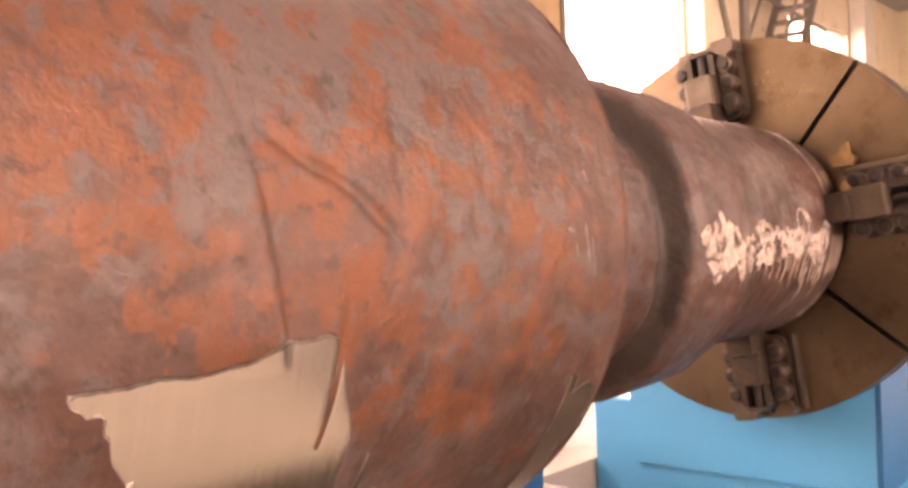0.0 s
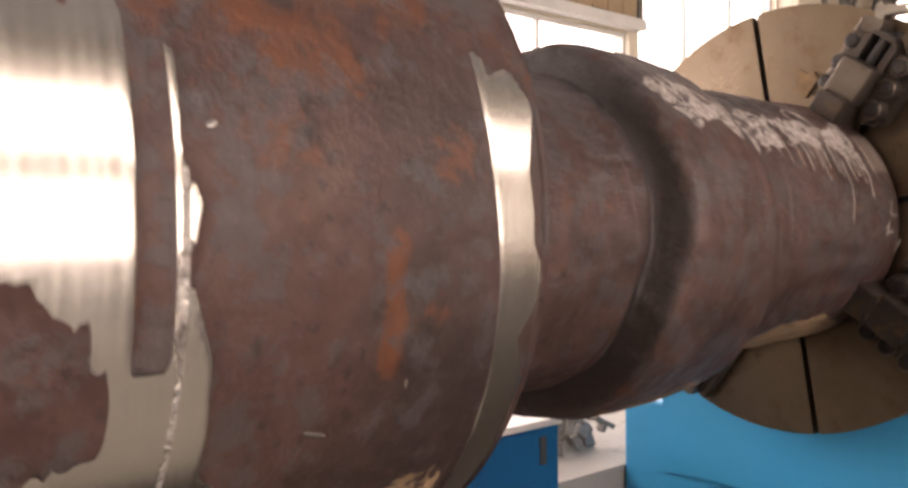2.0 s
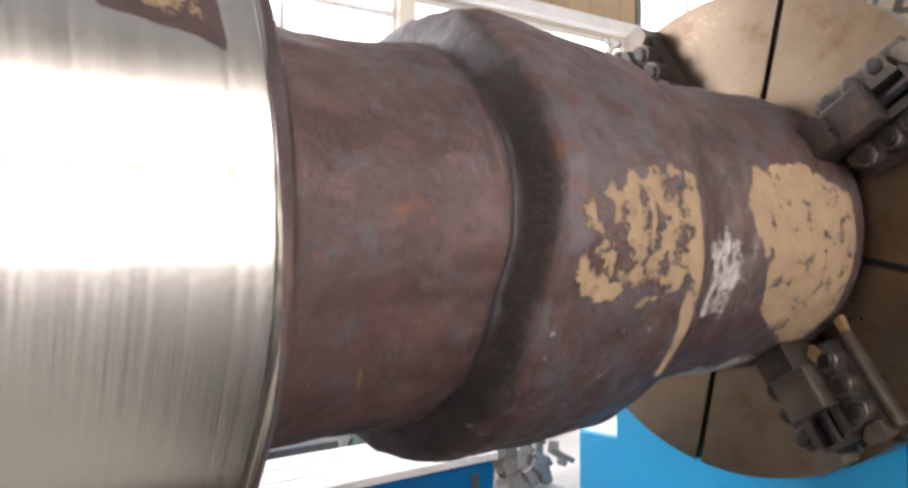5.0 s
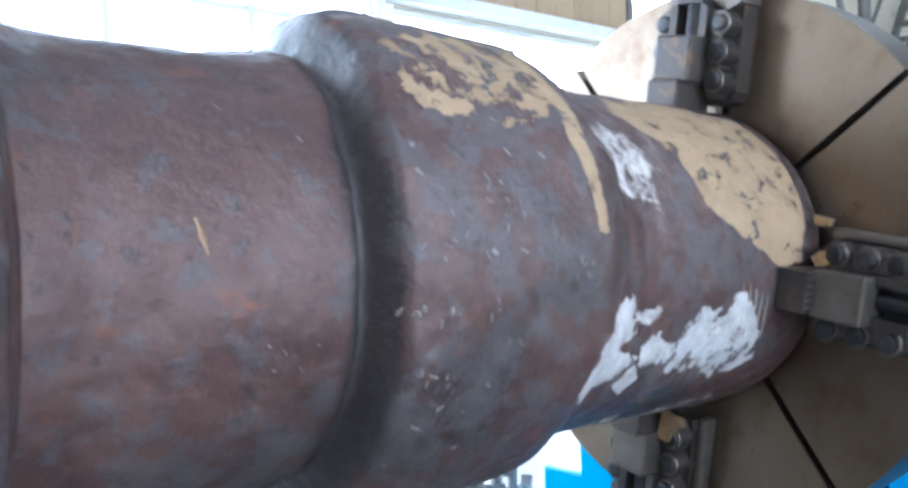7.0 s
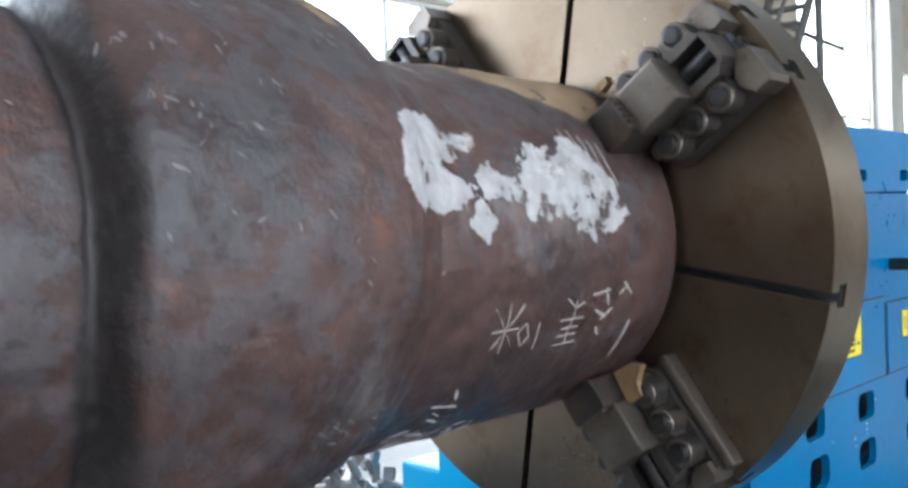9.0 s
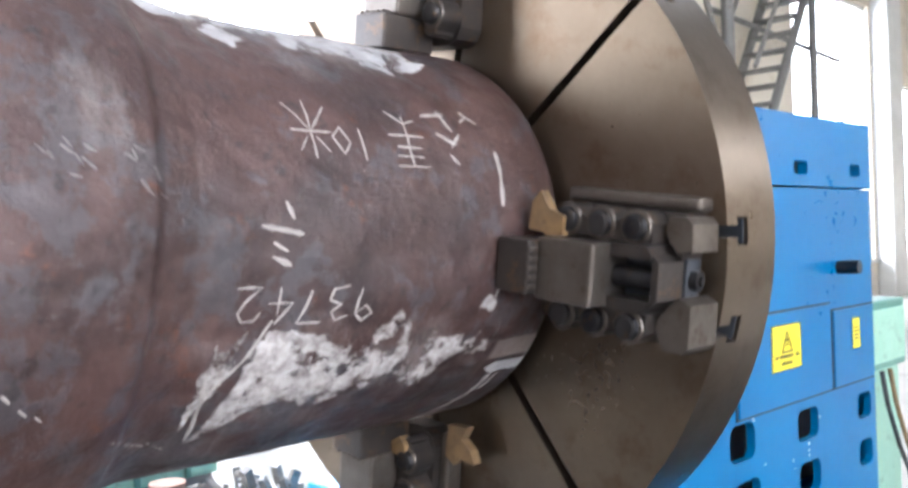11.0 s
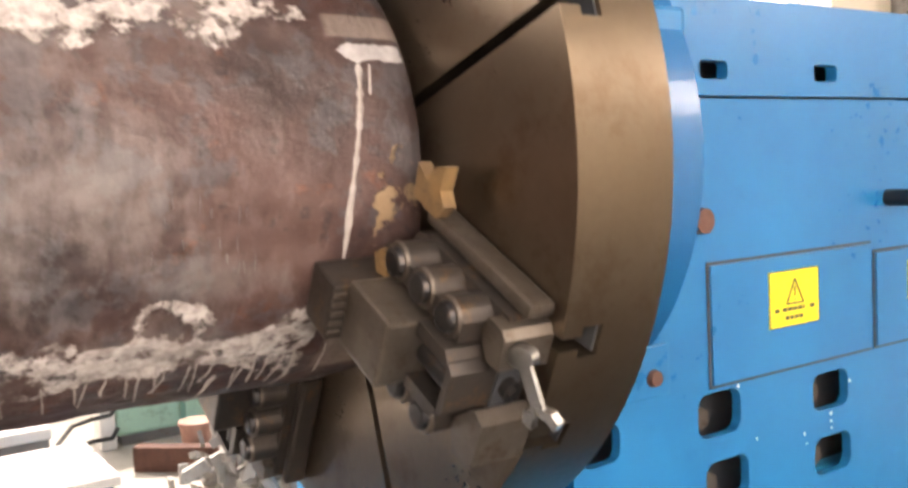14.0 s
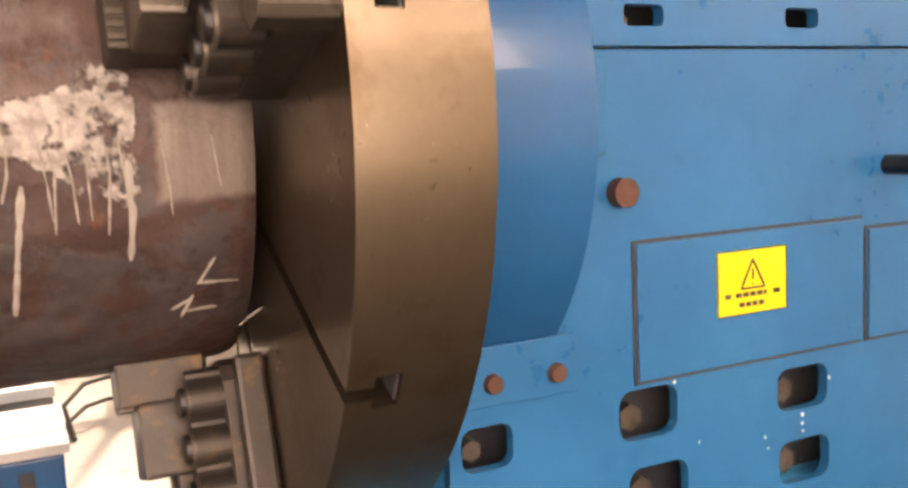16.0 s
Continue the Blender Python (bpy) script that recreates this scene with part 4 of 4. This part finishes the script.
        faces = np.stack([a, a + n, b + n, b], -1).reshape(-1, 4).tolist()
        if i0 == 0:
            faces.append(list(range(n)))
        if i1 == len(xs) - 1:
            faces.append(list(range((m - 1) * n + n - 1, (m - 1) * n - 1, -1)))
        me = bpy.data.meshes.new(name)
        me.from_pydata(verts[i0:i1 + 1].reshape(-1, 3).tolist(), [], faces)
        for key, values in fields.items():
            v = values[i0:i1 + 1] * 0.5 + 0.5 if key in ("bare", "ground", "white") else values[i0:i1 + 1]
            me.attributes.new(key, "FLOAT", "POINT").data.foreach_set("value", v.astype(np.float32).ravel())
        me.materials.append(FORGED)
        me.shade_smooth()
        me.normals_split_custom_set_from_vertices(normals[i0:i1 + 1].reshape(-1, 3).tolist())
        me.update()
        ob = new(name, me)
        ob.parent = body_ob
        ob["label"] = label
    return body_ob, lambda x, d: float(np.interp(x, xs, R[:, int(round((d + 180) / 360 * n)) % n]))


shaft, skin = build_shaft()

# chalk writing and scratches on the shaft: strokes as (metres along, degrees round)


def stroke(points, width=0.006, name="chalk_stroke", material=None):
    points = [(x + SHIFT, d) for x, d in points]
    fine = []
    for (x0, d0), (x1, d1) in zip(points, points[1:]):
        k = max(2, int(max(abs(x1 - x0) / 0.012, abs(d1 - d0) / 1.5)))
        fine += [(x0 + (x1 - x0) * q / k, d0 + (d1 - d0) * q / k) for q in range(k)]
    fine.append(points[-1])
    bm, rail = bmesh.new(), []
    for q, (x, d) in enumerate(fine):
        p, nx = fine[max(q - 1, 0)], fine[min(q + 1, len(fine) - 1)]
        run = Vector((nx[0] - p[0], radians(nx[1] - p[1]) * 0.54)).normalized()
        end = min(q, len(fine) - 1 - q)
        side = Vector((-run.y, run.x)) * width * (0.55 + 0.75 * random.random()) * (0.5 if end == 0 else 1.0)
        row = []
        for s, lift in ((-1, 0.0003), (0, 0.0022), (1, 0.0003)):
            xx, dd = x + side.x * s, d + math.degrees(side.y * s / 0.54)
            r = skin(xx, dd) + lift
            row.append(bm.verts.new((xx, -r * math.cos(radians(dd)), r * math.sin(radians(dd)))))
        rail.append(row)
    for a, b in zip(rail, rail[1:]):
        for s in (0, 1):
            bm.faces.new((a[s], a[s + 1], b[s + 1], b[s]))
    part(name, bm, material or CHALK, shaft)


def glyph(lines, x, d, size, flip=True):
    """Strokes drawn in a unit square, written upside down on the shaft."""
    k = -1 if flip else 1
    for line in lines:
        stroke([(x + k * (a - 0.5) * size, d + k * math.degrees((b - 0.5) * size / 0.54)) for a, b in line], 0.0029)


SHIFT = 0.034
random.seed(11)
TWO = [[(0.1, 0.75), (0.3, 1.0), (0.65, 1.0), (0.8, 0.75), (0.6, 0.45), (0.1, 0.05), (0.9, 0.05)]]
FOUR = [[(0.65, 1.0), (0.15, 0.4), (0.9, 0.4)], [(0.6, 0.75), (0.55, -0.05)]]
SEVEN = [[(0.1, 0.95), (0.85, 0.95), (0.6, 0.5), (0.45, 0.0)]]
THREE = [[(0.15, 0.9), (0.6, 1.0), (0.75, 0.75), (0.4, 0.55), (0.8, 0.4), (0.7, 0.1), (0.15, 0.02)]]
NINE = [[(0.8, 0.75), (0.5, 1.0), (0.2, 0.75), (0.45, 0.5), (0.8, 0.75), (0.75, 0.35), (0.6, 0.0)]]
for lines, x, d in ((TWO, -1.06, 92), (FOUR, -0.985, 91), (SEVEN, -0.92, 90.5), (THREE, -0.845, 91), (NINE, -0.775, 90)):
    glyph(lines, x, d, 0.075)
for x, d, w in ((-0.99, 107.5, 0.05), (-0.995, 103.9, 0.016), (-0.993, 100.9, 0.022)):
    stroke([(x - w, d + 1.2), (x + w, d - 0.8)], 0.006)
stroke([(-0.975, 114), (-0.962, 110)], 0.006)
TREE = [[(0.5, 1.1), (0.5, -0.2)], [(0.0, 0.5), (1.0, 0.5)], [(0.15, 0.95), (0.4, 0.62)], [(0.85, 0.95), (0.6, 0.62)], [(0.45, 0.45), (0.0, -0.1)], [(0.55, 0.45), (1.0, -0.1)]]
glyph(TREE, -0.875, 131, 0.11)
glyph([[(0.5, 1.0), (0.2, 0.6), (0.45, 0.05), (0.8, 0.4), (0.5, 1.0)]], -0.80, 129, 0.07)
glyph([[(0.5, 1.0), (0.5, 0.0)]], -0.745, 128, 0.08)
HEAVY = [[(0.1, 1.0), (0.9, 1.0)], [(0.5, 1.0), (0.5, 0.0)], [(0.2, 0.8), (0.85, 0.8)], [(0.2, 0.62), (0.8, 0.62)], [(0.1, 0.4), (0.95, 0.4)], [(0.2, 0.05), (0.5, 0.15), (0.85, -0.1)]]
glyph(HEAVY, -0.60, 130, 0.13)
for a, b in (((-0.53, 138), (-0.45, 139)), ((-0.47, 140), (-0.44, 134)), ((-0.50, 133), (-0.44, 130)), ((-0.46, 129), (-0.42, 133)), ((-0.47, 127), (-0.45, 124)), ((-0.38, 141), (-0.34, 137)), ((-0.40, 137), (-0.37, 139))):
    stroke([a, b], 0.005)
stroke([(-0.318, 128), (-0.314, 122), (-0.322, 113)], 0.007)
stroke([(-0.325, 102), (-0.332, 92), (-0.345, 88)], 0.005)
stroke([(-0.222, 60), (-0.245, 45), (-0.282, 26), (-0.288, 14)], 0.007)
stroke([(-0.195, 60), (-0.21, 52)], 0.004)
stroke([(-1.12, 71), (-1.06, 79), (-1.03, 83), (-1.0, 88)], 0.004)
stroke([(-1.11, 55), (-1.12, 66), (-1.13, 77)], 0.005)
stroke([(-1.54, 83.5), (-1.525, 82)], 0.003)
stroke([(-1.51, 80.5), (-1.495, 79)], 0.004)
stroke([(-1.48, 78.5), (-1.465, 77)], 0.003)
for a in range(16):
    x, d = random.choice(((-1.455, 118.5), (-1.33, 121), (-1.28, 116), (-1.40, 120))) 
    x, d = x + random.uniform(-0.05, 0.02), d + random.uniform(-3, 3)
    stroke([(x, d), (x + random.uniform(0.008, 0.025), d - random.uniform(0.5, 2.0))], random.uniform(0.002, 0.006), "scuff_glint", SCUFF)
for a in range(9):
    x = -0.80 + a * 0.055 + random.uniform(-0.015, 0.015)
    stroke([(x, -13), (x + random.uniform(-0.01, 0.01), -18), (x + random.uniform(-0.015, 0.015), -20 - random.uniform(1, 12))], 0.0026)
stroke([(-0.513, -20), (-0.53, -34), (-0.542, -48)], 0.006)
stroke([(-0.335, -16), (-0.33, -26), (-0.337, -37)], 0.006)
stroke([(-0.18, -38), (-0.21, -44), (-0.13, -45)], 0.004)
stroke([(-0.11, -62), (-0.06, -55)], 0.005)
for a, b in (((-0.26, -51), (-0.22, -48)), ((-0.23, -52), (-0.17, -52)), ((-0.22, -47), (-0.24, -54))):
    stroke([a, b], 0.004)
for a in range(11):
    x = -0.95 + a * 0.075 + random.uniform(-0.02, 0.02)
    stroke([(x, -12), (x + 0.01, -20), (x + 0.015, -21 - random.uniform(1, 9))], 0.0022)
SHIFT = -0.045
for a in range(5):
    stroke([(-0.46 + a * 0.035, -172 + random.uniform(-3, 3)), (-0.44 + a * 0.033, -184), (-0.43 + a * 0.033, -190)], 0.002)
stroke([(-2.205, -150), (-2.185, -157)], 0.006, "paint_fleck", SHIM)
for x, d in ((-2.34, -151.6), (-2.11, -122.8), (-1.955, -131), (-2.03, -176), (-1.99, -180), (-2.05, -177)):
    stroke([(x, d), (x + 0.012, d - 1.6)], 0.003, "scratch", SCUFF)
for x, d in ((-1.80, -180), (-1.72, 178), (-1.65, -168), (-1.755, -168), (-1.83, -168.5), (-1.61, -144.6), (-1.565, -150), (-1.36, -162), (-1.34, -160), (-1.56, -176)):
    for q in range(4):
        xx, dd = x + 0.045 + random.uniform(-0.025, 0.025), d + random.uniform(-2.0, 2.0)
        stroke([(xx, dd), (xx + random.uniform(-0.008, 0.014), dd - random.uniform(0.5, 1.8))], random.uniform(0.002, 0.005), "scuff_glint", SCUFF)
for x, d in ((-2.054, -177.3), (-2.109, -175), (-2.004, -175.3), (-2.092, 179.7)):
    stroke([(x + 0.045, d), (x + 0.056, d - 0.7)], 0.0028, "scuff_glint", SCUFF)
# pale strokes painted for the shine on the fold's dents
for p, q in (((-2.836, 9.7), (-2.825, 8)), ((-2.868, 1.2), (-2.852, -5)), ((-2.84, -1), (-2.832, -7)), ((-2.895, -2), (-2.885, -4)), ((-2.93, 0.5), (-2.90, 0))):
    stroke([(p[0] + 0.045, p[1]), (q[0] + 0.045, q[1])], 0.004, "scuff_glint", SCUFF)
for a in range(34):
    x, d = random.uniform(-1.8, -1.35), random.choice((random.uniform(150, 185), random.uniform(-160, -130)))
    stroke([(x, d), (x + random.uniform(-0.02, 0.03), d - random.uniform(0.4, 1.6))], random.uniform(0.002, 0.006), "scratch", SCUFF)
for a, b in (((-3.17, -72.5), (-3.12, -73.5)), ((-3.39, -37), (-3.37, -36.5)), ((-2.96, -67), (-2.955, -68.5))):
    stroke([a, b], 0.0045, "bright_dent", CHROME)

SHIFT = 0.0
for a in range(13):
    x = -1.275 + 0.0125 * a + random.uniform(-0.004, 0.004)
    d = 66 - 82 * (x + 1.275) + random.uniform(-0.8, 0.8)
    stroke([(x, d), (x + random.uniform(0.003, 0.009), d - random.uniform(0.3, 0.9))], random.uniform(0.002, 0.0045))
for a in range(14):
    x, d = random.uniform(-0.66, -0.45), random.uniform(14, 32)
    stroke([(x, d), (x + random.uniform(-0.004, 0.004), d - random.uniform(1.5, 4.5))], random.uniform(0.0012, 0.0022), "scratch", SCUFF)

# ---- round the lathe ----
cab = thing("terminal_box", "sea green electrical box on a pale green stand", "electrical box", at=(2.55, -0.28, 0))
part("stand", block(-0.2, 0.2, -0.12, 0.12, 0.0, Z - 0.70, 0.015), GREEN, cab, "pale green stand")
part("housing", block(-0.24, 0.24, -0.14, 0.14, Z - 0.695, Z - 0.37, 0.012), GREEN_DARK, cab)
part("cover", block(-0.20, 0.20, -0.155, -0.142, Z - 0.66, Z - 0.41, 0.006), GREEN, cab)
part("motor_cap", rod(bmesh.new(), (-0.1, 0, Z - 0.375), (-0.1, 0, Z - 0.27), 0.08, 0.05, 16), STEEL_GREY, cab)
for i, col in enumerate((RUBBER, SHIM)):
    pts = [(-0.16 + 0.1 * i, -0.17, Z - 0.69), (-0.15 + 0.1 * i, -0.19, Z - 0.85), (-0.05 + 0.1 * i, -0.2, Z - 1.05), (0.1 + 0.1 * i, -0.19, Z - 1.2), (0.14 + 0.1 * i, -0.2, 0.02)]
    part("cable", tube(pts, 0.011), col, cab)

bench = thing("green_machine", "pale green painted machine base by the far wall", "machine", at=(0.5, 3.25, 0))
part("body", block(-0.45, 0.45, -0.25, 0.25, 0.06, 0.62, 0.02), GREEN, bench)
part("rim", block(-0.47, 0.47, -0.27, 0.27, 0.625, 0.66, 0.005), GREEN_DARK, bench)
for x in (-0.1, 0.22):
    part("rib", block(x, x + 0.035, -0.275, -0.252, 0.07, 0.615, 0.005), GREEN_DARK, bench)
part("plinth", block(-0.42, 0.42, -0.22, 0.22, 0.0, 0.06), STEEL_GREY, bench)
part("end_post", block(-0.54, -0.455, -0.27, -0.1, 0.0, 0.60, 0.01), WHITE, bench, "white end post")

box1 = thing("blue_crate", "dark blue steel crate with white planks on it", "crate", at=(-1.02, 1.38, 0))
part("body", block(-0.6, 0.62, -0.28, 0.28, 0.0, 0.375, 0.012), BLUE_DARK, box1)
# raised dark block painted for the shade of a slot
part("slot", block(0.47, 0.52, -0.286, -0.27, 0.18, 0.33, 0.004), CAVITY, box1, "dark patch for the shaded hand slot")
for y in (-0.29, -0.09, 0.11):
    part("plank", block(-0.62, 0.64, y, y + 0.18, 0.378, 0.415, 0.006), WHITE, box1, "white plank")
box2 = thing("grey_chest", "grey steel chest with a white top", "chest", at=(-0.80, 2.72, 0))
part("body", block(-0.5, 0.42, -0.25, 0.25, 0.0, 0.25, 0.012), STEEL_GREY, box2)
part("lid", block(-0.51, 0.43, -0.26, 0.26, 0.252, 0.31, 0.01), WHITE, box2, "white lid")

tub = thing("red_tub", "faded red steel tub on the floor", "tub", at=(0.33, 2.46, 0))
part("bucket", rod(bmesh.new(), (0, 0, 0.0), (0, 0, 0.20), 0.07, 0.088, 24), RED, tub)
part("rim", rod(bmesh.new(), (0, 0, 0.195), (0, 0, 0.212), 0.096, sides=24), RED, tub)
crate = thing("wooden_beam", "brown timber beam lying on the floor", "beam", at=(0.10, 2.44, 0))
crate.rotation_euler = (0, 0, radians(-42))
part("beam", block(-0.10, 0.42, -0.04, 0.04, 0.0, 0.13, 0.008), RUST, crate)
for n, (a, b) in enumerate(((0.42, 0.30), (0.36, 0.24))):
    hose = thing("hose", "black rubber hose hanging behind the lathe", "hose", "hoses")
    part("run", tube([(-0.30, 2.50, 0.013), (-0.33, 2.66, 0.05 + 0.10 * n), (-0.22, 2.78, 0.10 + 0.12 * n), (-0.10, 2.90, 0.09 + 0.12 * n), (0.02, 2.97, 0.07 + 0.13 * n), (0.055, 2.985, 0.12 + 0.13 * n)], 0.012), RUBBER, hose)


random.seed(5)
chips = bmesh.new()
for i in range(90):
    x, y = random.gauss(0.42, 0.16), random.gauss(1.9, 0.16)
    if y > 1.5:
        z = 0.02 + random.random() * 0.3 * math.exp(-((x - 0.42) ** 2 + (y - 1.9) ** 2) * 3)
        m = pose(x, y, z, random.uniform(0, 360), random.uniform(0, 360), random.uniform(0, 360)) @ Matrix.Diagonal((random.uniform(0.04, 0.13), random.uniform(0.03, 0.07), random.uniform(0.01, 0.05), 1))
        bmesh.ops.create_cube(chips, size=1.0, matrix=m)
tagged(new("metal_turnings", solid("metal_turnings", chips, SCRAP)), "heap of grey steel turnings and offcuts on the floor", "scrap", kind="stuff")


def motions():
    rows = [(0.5 * i, pose(0, 0, Z, -SPIN * 0.5 * i, 0, 0)) for i in range(33)]
    walk(shaft, rows)
    walk(chuck, [(t, pose(-0.033, 0, 0) @ m) for t, m in rows])


motions()
